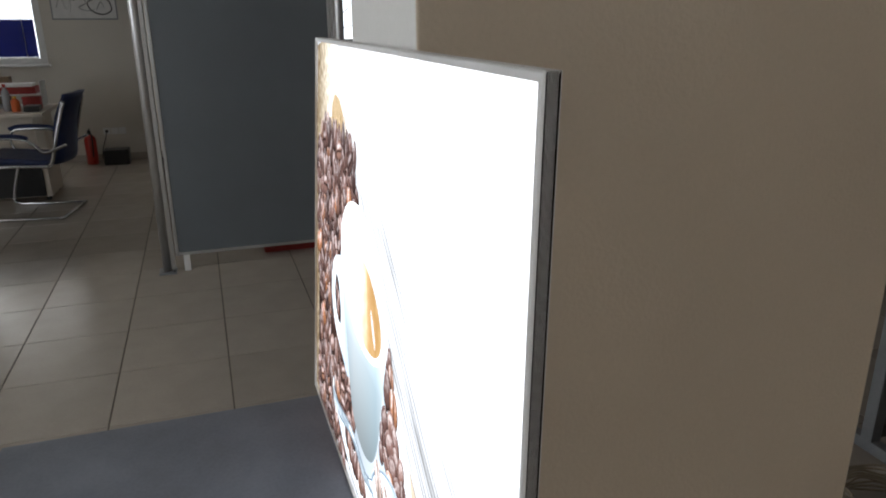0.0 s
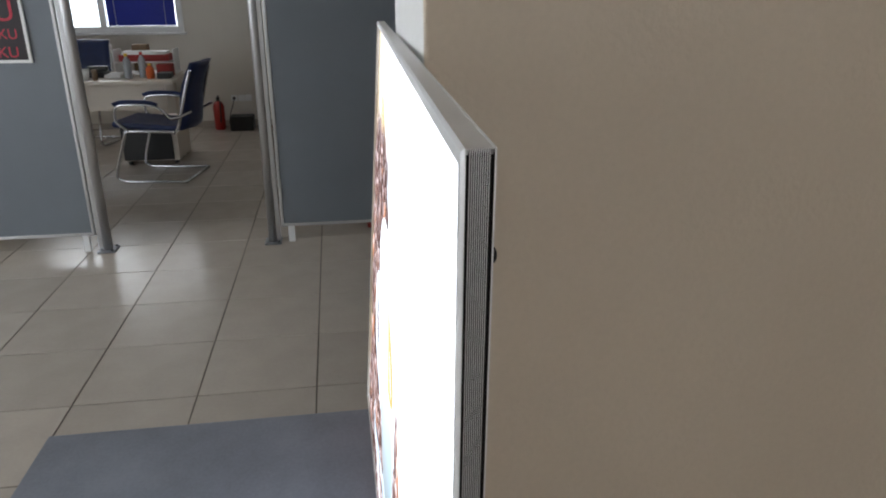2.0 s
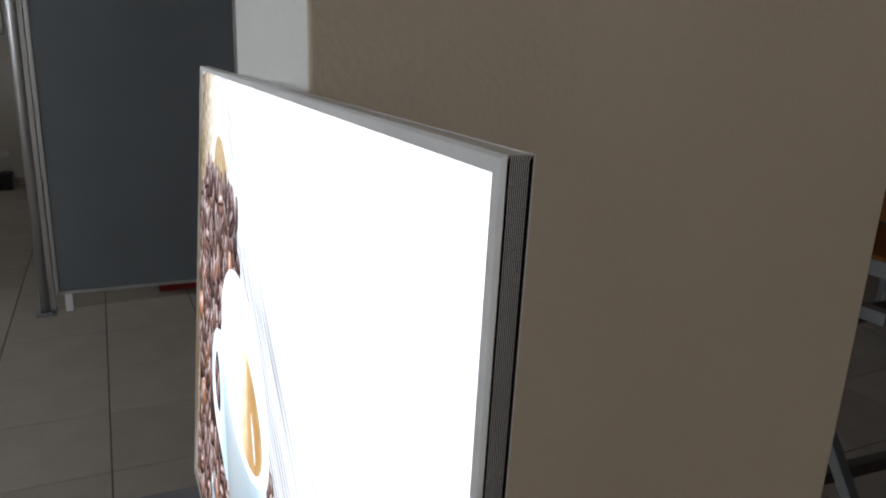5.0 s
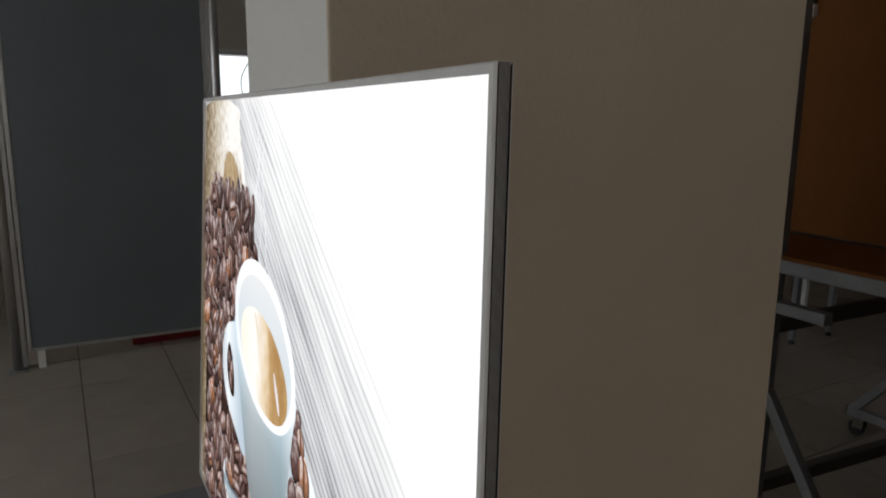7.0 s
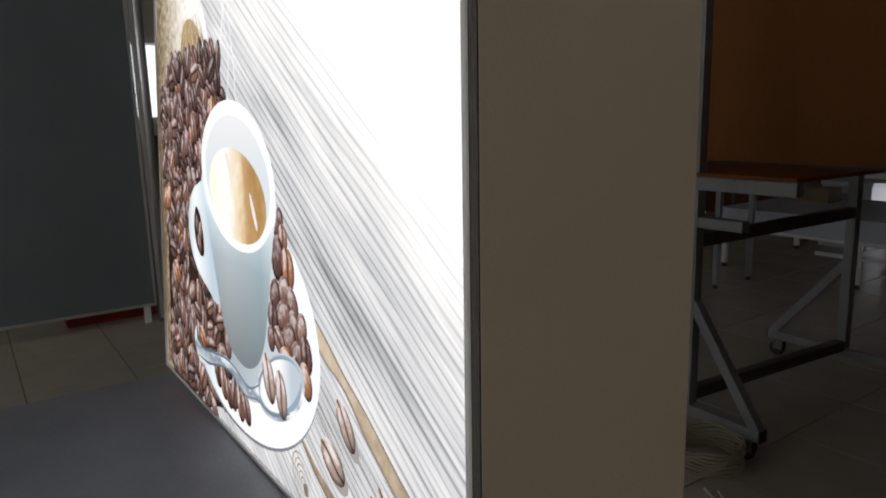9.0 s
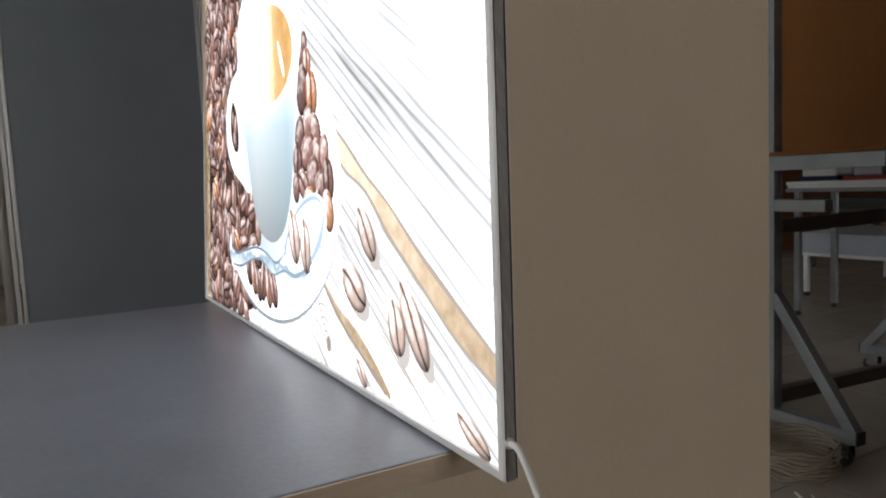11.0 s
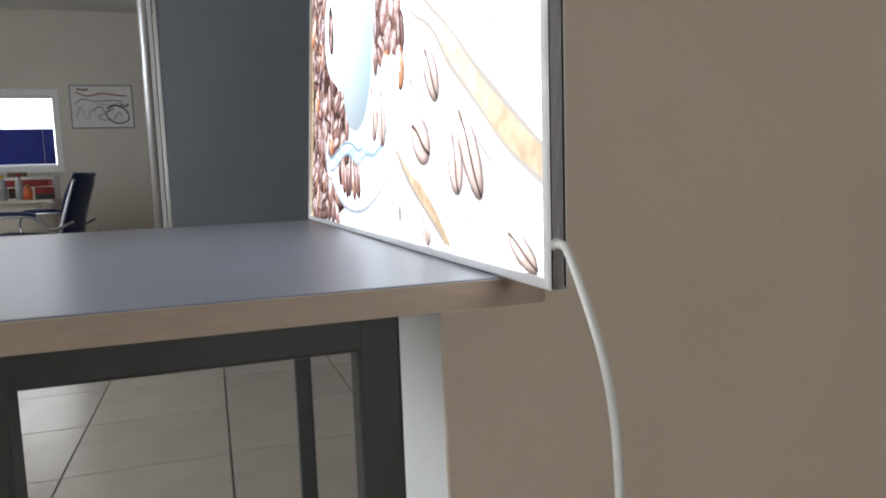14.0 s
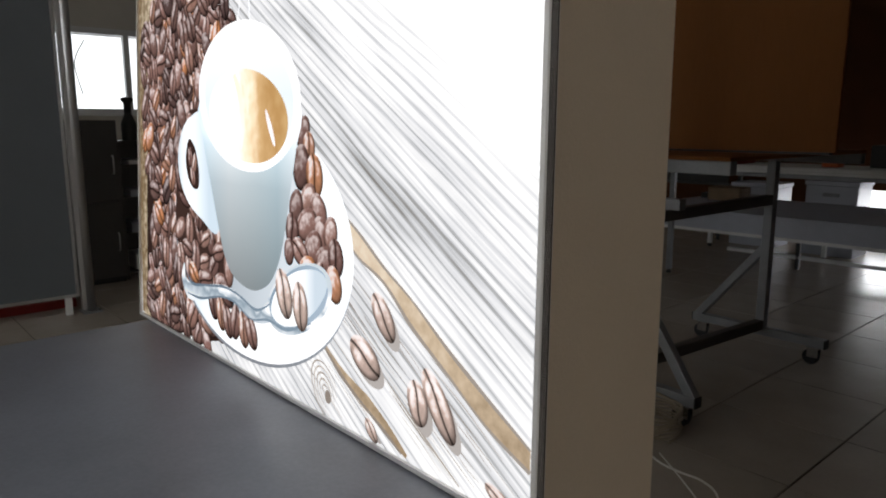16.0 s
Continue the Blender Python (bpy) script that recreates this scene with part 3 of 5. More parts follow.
BEAN = [print_ink("bean_gloom", [(0, (0.022, 0.012, 0.010)), (1, (0.040, 0.022, 0.018))], "I"),
        bean_ink("bean_skin", [(0, (0.055, 0.034, 0.032)), (0.35, (0.12, 0.068, 0.058)), (0.65, (0.18, 0.10, 0.085)), (0.85, (0.21, 0.115, 0.085)), (0.95, (0.30, 0.13, 0.065)), (1, (0.40, 0.16, 0.06))], (0.66, 0.60, 0.60), 0.56, 0.07)]
LONE_BEAN = [BEAN[0], bean_ink("lone_bean_skin", [(0, (0.09, 0.05, 0.044)), (0.5, (0.17, 0.095, 0.08)), (0.8, (0.22, 0.13, 0.105)), (1, (0.36, 0.15, 0.06))], (0.70, 0.64, 0.63), 0.56, 0.07, True)]
PALE_BEAN = [BEAN[0], bean_ink("pale_bean_skin", [(0, (0.27, 0.20, 0.17)), (1, (0.35, 0.265, 0.23))], (0.82, 0.76, 0.75), 0.50, 0.20, True)]
rng = random.Random(11)


def bean(bm, cu, cv, a, b, tilt, y, dome=False):
    """One printed coffee bean, with its own axes on it; dome: its back is seen, with no crease."""
    own, disc = bm.loops.layers.uv.get("bean") or bm.loops.layers.uv.new("bean"), bm.loops.layers.uv.get("disc") or bm.loops.layers.uv.new("disc")
    own, disc = bm.loops.layers.uv["bean"], bm.loops.layers.uv["disc"]
    c, s = math.cos(radians(tilt)), math.sin(radians(tilt))
    pts = ellipse(cu, cv, a, b, tilt, 20)
    f = film(bm, pts, y, 1)
    for lp, (u, v) in zip(f.loops, pts):
        du, dv = u - cu, v - cv
        p, q = (du * c + dv * s) / a, (-du * s + dv * c) / b
        lp[own].uv = (p, 0.5 + 0.32 * q if dome else q)
        lp[disc].uv = (p * c - q * s, p * s + q * c)


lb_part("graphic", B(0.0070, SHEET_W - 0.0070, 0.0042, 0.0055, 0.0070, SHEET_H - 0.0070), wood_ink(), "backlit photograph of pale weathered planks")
SACK = print_ink("printed_sackcloth", [(0, (0.16, 0.11, 0.06)), (0.35, (0.42, 0.35, 0.25)), (0.65, (0.72, 0.66, 0.56)), (1, (0.98, 0.96, 0.92))], "X", 0.0, 0.30, grain=1.1, gscale=70)
bm = bmesh.new()
film(bm, rounded([(0.0105, 0.012), (0.10, 0.011), (0.16, 0.30), (0.20, 0.60), (0.30, 0.62), (0.40, 0.62), (0.405, 0.66), (0.36, 0.74), (0.33, 0.778), (0.0105, 0.780)], 4), 0.00412)
film(bm, [(0.0102, 0.0102), (0.0102, 0.7815), (0.30, 0.7815), (0.12, 0.0102)], 0.00414)
lb_part("printed_sack", bm, SACK)
bm = bmesh.new()
film(bm, rounded([(0.24, 0.60), (0.22, 0.66), (0.25, 0.70), (0.31, 0.698), (0.36, 0.66), (0.385, 0.60)], 5), 0.00409)
for i in range(46):
    u = 0.20 + 0.19 * i / 45 + rng.uniform(-0.01, 0.01)
    ribbon(bm, [(u, 0.58 + rng.uniform(0, 0.03)), (u + 0.005, 0.64), (0.30 + (u - 0.30) * 0.6, 0.69 + rng.uniform(-0.02, 0.02))], (0.004, 0.003, 0.001), 0.00408 - i * 1e-6)
lb_part("printed_sack_mouth", bm, print_ink("printed_burlap", [(0, (0.16, 0.09, 0.035)), (0.5, (0.34, 0.22, 0.10)), (1, (0.60, 0.47, 0.30))], "I", grain=0.5, gscale=160), kind="stuff")

# heap of beans
bm = bmesh.new()
film(bm, rounded([(0.045, 0.05), (0.09, 0.02), (0.27, 0.0125), (0.44, 0.05), (0.52, 0.20), (0.48, 0.50), (0.43, 0.62), (0.38, 0.645), (0.20, 0.63), (0.085, 0.62), (0.055, 0.40)], 4), 0.00405, 0)
spots, tries = [], 0
while len(spots) < 380 and tries < 9000:
    tries += 1
    u, v = rng.uniform(0.035, 0.47), rng.uniform(0.014, 0.64)
    left = 0.05 + 0.03 * math.sin(v * 9) + (0.03 if 0.2 < v < 0.3 else 0)
    if u < left or (v > 0.60 and u < 0.10) or (v < 0.05 and u > 0.36):
        continue
    if all((u - p) ** 2 + (v - q) ** 2 > 0.0222 ** 2 for p, q in spots):
        spots.append((u, v))
near = []
for i, (u, v) in enumerate(spots):
    if 0.24 < u < 0.47 and 0.118 < v < 0.42 and len(near) < 60:
        near.append((u, v))
    size = rng.uniform(0.025, 0.034)
    bean(bm, u, v, size, size * rng.uniform(0.52, 0.72), rng.gauss(95, 42), 0.00402 - i * 6.6e-6, rng.random() < 0.22)
lb_part("printed_heap", bm, BEAN, kind="stuff")

# plank gaps
bm = bmesh.new()
gap = [(0.80, 0.296), (0.845, 0.272), (0.90, 0.236), (0.955, 0.206), (1.02, 0.163), (1.08, 0.128), (1.1435, 0.092)]
low = [(u, v - 0.030 - 0.006 * math.sin(u * 47) - 0.004 * math.sin(u * 131)) for u, v in gap]
film(bm, [(p.x, p.y) for p in smooth_path([(u, v, 0) for u, v in gap], 8)] + list(reversed([(p.x, p.y) for p in smooth_path([(u, v, 0) for u, v in low], 8)])), 0.00410)
ribbon(bm, [(0.745, 0.116), (0.80, 0.082), (0.86, 0.056), (0.905, 0.036), (0.945, 0.0125)], (0.006, 0.012, 0.022, 0.014, 0.006), 0.00410)
lb_part("printed_plank_gap", bm, print_ink("printed_raw_wood", [(0, (0.26, 0.19, 0.12)), (0.5, (0.46, 0.36, 0.25)), (1, (0.66, 0.56, 0.44))], "Z", 0.0, 0.32, grain=1.0, gscale=60))
bm = bmesh.new()
ribbon(bm, [(u, v - 0.001) for u, v in gap], (0.003, 0.005, 0.003, 0.006, 0.003), 0.00407)
ribbon(bm, low, (0.002, 0.004, 0.006, 0.003, 0.005), 0.00407)
ribbon(bm, [(0.75, 0.111), (0.80, 0.077), (0.855, 0.050), (0.90, 0.030), (0.935, 0.0125)], (0.003, 0.007, 0.004, 0.006, 0.003), 0.00406)
ribbon(bm, [(0.90, 0.10), (0.97, 0.055), (1.04, 0.0125)], (0.001, 0.004, 0.002), 0.00406)
for i in range(60):
    u = rng.uniform(0.66, 1.12)
    v = rng.uniform(0.012, 0.26 - 0.6 * max(u - 0.84, 0) - 0.02)
    ln_ = rng.uniform(0.03, 0.12)
    if 0.02 < v and u + ln_ < 1.14 and v - 0.6 * ln_ > 0.011:
        ribbon(bm, [(u, v), (u + ln_ / 2, v - 0.3 * ln_ + rng.uniform(-0.004, 0.004)), (u + ln_, v - 0.6 * ln_)], (0.0006, rng.uniform(0.0009, 0.0022), 0.0005), 0.00406 - i * 1e-7)
for r_ in range(5):
    ribbon(bm, ellipse(0.762, 0.042, 0.010 + 0.009 * r_, 0.006 + 0.006 * r_, -50, 18, 20 * r_, 300 + 10 * r_), (0.001, 0.0032, 0.001), 0.00404)
film(bm, ellipse(0.768, 0.036, 0.008, 0.010, 0, 12), 0.00403)
lb_part("printed_grain", bm, [print_ink("printed_dark_grain", [(0, (0.16, 0.13, 0.11)), (1, (0.42, 0.38, 0.34))], "I")], kind="stuff")

# saucer, cup, coffee, spoon
WHITE = print_ink("printed_porcelain", [(0, (0.60, 0.70, 0.78)), (0.25, (0.92, 0.96, 0.98)), (0.6, (1, 1, 1)), (1, (0.90, 0.95, 0.98))], "X", 0.30, 0.85)
CUP = print_ink("printed_cup", [(0, (0.21, 0.23, 0.24)), (0.3, (0.31, 0.345, 0.36)), (0.65, (0.44, 0.49, 0.515)), (0.9, (0.70, 0.76, 0.79)), (1, (0.96, 0.98, 1))], "Z", 0.15, 0.41, grain=0.08, gscale=9,
                cross=(0.35, 0.72, [(0, (0.62, 0.76, 0.86)), (0.16, (0.84, 0.91, 0.95)), (0.38, (1, 1, 1)), (0.62, (0.90, 0.94, 0.95)), (0.86, (0.74, 0.84, 0.88)), (1, (0.95, 0.98, 1))]))
INNER = print_ink("printed_cup_inside", [(0, (0.807, 0.825, 0.833)), (0.55, (0.680, 0.748, 0.790)), (1, (0.833, 0.842, 0.850))], "Z", 0.34, 0.55)
SHADE = print_ink("printed_grey_shade", [(0, (0.16, 0.17, 0.19)), (1, (0.40, 0.44, 0.49))], "Z", 0.0, 0.3, grain=0.2, gscale=30)
bm = bmesh.new()
film(bm, ellipse(0.528, 0.218, 0.308, 0.190, 3, 60), 0.00148)
lb_part("printed_saucer_shadow", bm, SHADE)
bm = bmesh.new()
film(bm, ellipse(0.530, 0.224, 0.308, 0.190, 3, 60), 0.00145)
lb_part("printed_saucer", bm, WHITE)
bm = bmesh.new()
film(bm, rounded([(0.42, 0.15), (0.50, 0.10), (0.60, 0.105), (0.68, 0.16), (0.74, 0.21), (0.76, 0.30), (0.70, 0.39), (0.60, 0.30)], 5), 0.00143)
lb_part("printed_cup_shadow", bm, print_ink("printed_pale_shade", [(0, (0.30, 0.34, 0.38)), (1, (0.62, 0.68, 0.73))], "X", 0.4, 0.78))
bm = bmesh.new()
k = 0
for u, v, a, tilt, dome in ((0.712, 0.392, 0.024, 60, 1), (0.728, 0.372, 0.022, 100, 0), (0.706, 0.345, 0.032, 85, 1), (0.742, 0.335, 0.030, 100, 0), (0.724, 0.305, 0.024, 40, 1),
                            (0.752, 0.290, 0.026, 130, 1), (0.690, 0.290, 0.026, 70, 1), (0.720, 0.268, 0.030, 30, 1), (0.757, 0.258, 0.026, 110, 1), (0.782, 0.262, 0.024, 80, 1), (0.678, 0.256, 0.026, 90, 0),
                            (0.735, 0.236, 0.030, 50, 1), (0.768, 0.224, 0.028, 20, 1), (0.700, 0.228, 0.025, 150, 0), (0.668, 0.224, 0.020, 90, 1), (0.795, 0.232, 0.026, 100, 0), (0.722, 0.208, 0.024, 10, 1), (0.752, 0.198, 0.024, 70, 0), (0.790, 0.196, 0.026, 110, 1)):
    bm = bmesh.new()
    bean(bm, u, v, a, a * 0.74, tilt, 0.00140 - k * 8e-6, bool(dome))
    lb_part("printed_bean", bm, LONE_BEAN)
    k += 1
for u, v, tilt in ((0.392, 0.098, 110), (0.425, 0.086, 105), (0.452, 0.078, 115), (0.482, 0.082, 80), (0.513, 0.076, 100), (0.540, 0.078, 120)):
    bm = bmesh.new()
    bean(bm, u, v, 0.031, 0.020, tilt, 0.00140 - k * 8e-6)
    lb_part("printed_bean", bm, LONE_BEAN)
    k += 1
bm = bmesh.new()
film(bm, rounded([(0.25, 0.13), (0.33, 0.115), (0.42, 0.135), (0.47, 0.17), (0.46, 0.28), (0.40, 0.40), (0.28, 0.42), (0.22, 0.25)], 5), 0.00142, 0)
lb_part("printed_gloom", bm, BEAN[0])
for i, (u, v) in enumerate(near):
    size = rng.uniform(0.025, 0.034)
    bm = bmesh.new()
    bean(bm, u, v, size, size * rng.uniform(0.52, 0.72), rng.gauss(95, 42), 0.00141 - i * 4e-6, rng.random() < 0.22)
    lb_part("printed_bean", bm, LONE_BEAN)
bm = bmesh.new()
outer = rounded([(0.372, 0.418), (0.30, 0.416), (0.255, 0.388), (0.237, 0.343), (0.25, 0.298), (0.29, 0.262), (0.345, 0.240), (0.415, 0.222), (0.43, 0.30)], 5)
film(bm, outer, 0.00110)
lb_part("printed_cup_handle", bm, print_ink("printed_handle", [(0, (0.50, 0.58, 0.64)), (0.4, (0.90, 0.95, 0.98)), (1, (0.52, 0.62, 0.70))], "X", 0.237, 0.40))
bm = bmesh.new()
film(bm, rounded([(0.292, 0.378), (0.276, 0.345), (0.285, 0.312), (0.31, 0.292), (0.335, 0.295), (0.338, 0.325), (0.322, 0.362)], 5), 0.00108, 0)
lb_part("printed_handle_gap", bm, BEAN[0])
for i, (u, v, tilt) in enumerate(((0.298, 0.345, 100), (0.318, 0.335, 75), (0.310, 0.312, 110))):
    bm = bmesh.new()
    bean(bm, u, v, 0.019, 0.011, tilt, 0.00106 - i * 8e-6)
    lb_part("printed_bean", bm, LONE_BEAN)
bm = bmesh.new()
film(bm, rounded([(0.345, 0.440), (0.352, 0.400), (0.372, 0.345), (0.395, 0.292), (0.420, 0.235), (0.442, 0.190), (0.470, 0.163), (0.510, 0.150), (0.556, 0.148), (0.603, 0.166), (0.634, 0.200), (0.655, 0.245), (0.675, 0.31), (0.693, 0.37), (0.705, 0.431), (0.60, 0.50), (0.45, 0.50)], 4), 0.00100)
lb_part("printed_cup", bm, CUP)
bm = bmesh.new()
film(bm, ellipse(0.526, 0.445, 0.182, 0.1125, -6, 60), 0.00096)
lb_part("printed_cup_rim", bm, print_ink("printed_rim", [(0, (0.86, 0.92, 0.96)), (0.3, (1, 1, 1)), (1, (0.96, 0.98, 1))], "X", 0.34, 0.71))
bm = bmesh.new()
film(bm, ellipse(0.529, 0.441, 0.160, 0.094, -6, 60), 0.00093)
lb_part("printed_cup_inside", bm, INNER)
bm = bmesh.new()
film(bm, ellipse(0.531, 0.416, 0.140, 0.070, -6, 60), 0.00090, 0)
film(bm, ellipse(0.615, 0.398, 0.030, 0.006, -62, 18), 0.00088, 1)
ribbon(bm, [(0.492, 0.480), (0.512, 0.445), (0.522, 0.40), (0.515, 0.365)], (0.010, 0.016, 0.012, 0.004), 0.00087, 2)
ribbon(bm, [(0.520, 0.482), (0.535, 0.450), (0.540, 0.42)], (0.006, 0.010, 0.002), 0.000865, 2)
lb_part("printed_coffee", bm, [print_ink("printed_crema", [(0, (1, 0.93, 0.80)), (0.18, (1, 0.95, 0.86)), (0.38, (1, 0.97, 0.92)), (0.56, (0.82, 0.66, 0.45)), (0.70, (0.56, 0.36, 0.17)), (0.88, (0.42, 0.24, 0.09)), (1, (0.50, 0.32, 0.14))], "X", 0.41, 0.70, grain=0.42, gscale=26),
                              print_ink("printed_foam", [(0, (0.95, 0.93, 0.95)), (1, (0.80, 0.74, 0.74))], "Z", 0.36, 0.43),
                              print_ink("printed_mist", [(0, (0.98, 0.92, 0.82)), (1, (0.86, 0.76, 0.62))], "Z", 0.36, 0.47)])
bm = bmesh.new()
STEEL = print_ink("printed_steel", [(0, (0.78, 0.82, 0.85)), (0.3, (0.224, 0.288, 0.344)), (0.45, (0.92, 0.94, 0.96)), (0.62, (0.360, 0.424, 0.480)), (0.8, (0.95, 0.96, 0.97)), (1, (0.480, 0.544, 0.592))], "Z", 0.085, 0.20, grain=0.5, gscale=26)
ribbon(bm, [(0.262, 0.150), (0.258, 0.122), (0.285, 0.103), (0.34, 0.108), (0.42, 0.124), (0.48, 0.125), (0.54, 0.108), (0.585, 0.116), (0.625, 0.140)], (0.004, 0.020, 0.034, 0.028, 0.022, 0.020, 0.018, 0.020, 0.030), 0.00080)
film(bm, ellipse(0.692, 0.158, 0.101, 0.047, 24, 44), 0.00079)
ribbon(bm, [(0.268, 0.138), (0.30, 0.118), (0.36, 0.124), (0.44, 0.134), (0.50, 0.130), (0.56, 0.118), (0.61, 0.138)], (0.002, 0.006, 0.004, 0.005, 0.004, 0.005, 0.002), 0.00078, 1)
ribbon(bm, [(0.275, 0.096), (0.34, 0.097), (0.42, 0.114), (0.48, 0.116), (0.54, 0.100), (0.60, 0.110), (0.66, 0.108), (0.73, 0.132)], (0.002, 0.005, 0.003, 0.004, 0.003, 0.004, 0.006, 0.002), 0.000785, 1)
lb_part("printed_spoon", bm, [STEEL, print_ink("printed_steel_edge", [(0, (0.09, 0.13, 0.17)), (1, (0.18, 0.24, 0.30))], "X", 0.26, 0.7)])
bm = bmesh.new()
film(bm, ellipse(0.692, 0.161, 0.088, 0.037, 24, 40), 0.00076)
ribbon(bm, ellipse(0.692, 0.160, 0.090, 0.039, 24, 30, 10, 200), (0.001, 0.006, 0.004, 0.007, 0.001), 0.00074, 1)
ribbon(bm, ellipse(0.692, 0.160, 0.088, 0.037, 24, 24, 255, 350), (0.001, 0.008, 0.010, 0.003), 0.00073, 1)
lb_part("printed_spoon_bowl", bm, [ print_ink("printed_bowl", [(0, (0.55, 0.63, 0.70)), (0.35, (0.92, 0.96, 0.98)), (0.7, (0.98, 0.99, 1)), (1, (0.50, 0.58, 0.65))], "X", 0.60, 0.78), print_ink("printed_bowl_edge", [(0, (0.16, 0.23, 0.30)), (1, (0.30, 0.38, 0.46))], "X", 0.60, 0.78)])
for i, (u, v, a, b, tilt) in enumerate(((0.652, 0.160, 0.038, 0.024, 110), (0.700, 0.150, 0.036, 0.022, 100))):
    bm = bmesh.new()
    bean(bm, u, v, a, b, tilt, 0.00070 - i * 1e-5)
    lb_part("printed_bean", bm, PALE_BEAN)
GREY_SHADE = print_ink("printed_soft_shade", [(0, (0.26, 0.24, 0.23)), (1, (0.42, 0.39, 0.37))], "I")
for i, (u, v, a, b, tilt) in enumerate(((0.898, 0.174, 0.034, 0.018, -50), (0.858, 0.114, 0.037, 0.023, -26), (0.966, 0.086, 0.028, 0.019, -72), (1.004, 0.094, 0.046, 0.019, -54), (1.106, 0.021, 0.028, 0.010, -25), (0.872, 0.022, 0.018, 0.010, -45))):
    bm = bmesh.new()
    film(bm, [(p, max(q, 0.0105)) for p, q in ellipse(u + 0.010, v - 0.010, a * 0.95, b * 0.9, tilt, 20)], 0.00400 - i * 1e-5, 0)
    lb_part("printed_bean_shadow", bm, GREY_SHADE)
    bm = bmesh.new()
    bean(bm, u, v, a, b, tilt, 0.00385 - i * 1e-5)
    lb_part("printed_bean", bm, PALE_BEAN)
bm = bmesh.new()
for pts, w in (([(0.47, 0.545), (0.455, 0.60), (0.485, 0.66), (0.50, 0.71), (0.49, 0.77)], 0.010), ([(0.50, 0.555), (0.515, 0.62), (0.50, 0.68), (0.52, 0.74)], 0.006), ([(0.545, 0.545), (0.54, 0.61), (0.525, 0.68), (0.54, 0.75)], 0.008), ([(0.44, 0.53), (0.425, 0.58), (0.45, 0.64)], 0.005)):
    ribbon(bm, pts, (0.002, w * 0.6, w * 0.5, w * 0.4, 0.001), 0.00395 - 0.00001 * len(bm.faces) / 30)
lb_part("printed_steam", bm, print_ink("printed_vapour", [(0, (0.80, 0.84, 0.88)), (1, (0.95, 0.97, 1))], "Z", 0.5, 0.8))

# ---- power cable ----
solid("power_cable", tube(smooth_path([(0.0005, 0.0055, TZ + 0.0285), (0.012, 0.006, TZ + 0.026), (0.034, 0.006, TZ - 0.003), (0.050, 0.007, TZ - 0.034), (0.058, 0.008, TZ - 0.066), (0.060, 0.009, TZ - 0.104), (0.058, 0.014, 0.60), (0.052, 0.022, 0.45), (0.042, 0.04, 0.28), (0.02, 0.10, 0.09), (-0.02, 0.30, 0.012), (-0.10, 0.70, 0.0035), (-0.30, 1.10, 0.0035), (-0.55, 1.45, 0.0035), (-0.86, 1.70, 0.006)], 10), 0.0026, 12),
      M["cable"], "white power cable hanging from the light box to the floor", "cable")


# ---- partitions ----
def partition(y0, y1, posts):
    p = thing("office_partition", "grey laminate partition in an aluminium frame with round posts", "partition", pose(-4.380, (y0 + y1) / 2, 0), "office partitions")
    sh = Matrix.Translation((4.380, -(y0 + y1) / 2, 0))

    def add(name, bm, mat, label="", parent=None):
        bm.transform(sh)
        return part(name, bm, mat, parent or p, label)
    add("panel", B(-4.392, -4.368, y0 + 0.02, y1 - 0.02, 0.13, 2.28), M["panel"])
    add("bottom_rail", B(-4.398, -4.362, y0 + 0.018, y1 - 0.018, 0.112, 0.132, 0.002), M["alu"])
    add("top_rail", B(-4.398, -4.362, y0 + 0.018, y1 - 0.018, 2.28, 2.30, 0.002), M["alu"])
    for y in (y0, y1 - 0.018):
        add("side_rail", B(-4.397, -4.363, y, y + 0.018, 0.112, 2.30, 0.002), M["alu"])
    for y in (y0 + 0.045, y1 - 0.085):
        add("support", B(-4.392, -4.368, y, y + 0.04, 0.0, 0.1115, 0.002), M["pvc"], "short pale foot")
    for y in posts:
        post = add("post", turned([(0.030, 0.012), (0.030, 2.32), (0.024, 2.335), (0.0, 2.338)], (-4.380, y, 0), 20), M["alu"], "round aluminium post")
        add("flange", B(-4.398, -4.362, min(y, y + 0.05 * (1 if y < y0 else -1)), max(y, y + 0.05 * (1 if y < y0 else -1)), 0.02, 2.30, 0.003), M["alu"], "", post)
        add("foot_plate", B(-4.445, -4.315, y - 0.055, y + 0.055, 0, 0.012, 0.003), M["steel"], "grey steel foot plate", post)
        for dx in (-0.05, 0.05):
            add("bolt", turned([(0.009, 0.0125), (0.009, 0.02), (0.006, 0.022)], (-4.380 + dx, y + 0.04, 0), 6), M["dark_steel"], "", post)
    return p


partition(-0.440, 0.672, (-0.500, 0.732))
partition(-2.95, -1.630, (-1.570, -3.01))
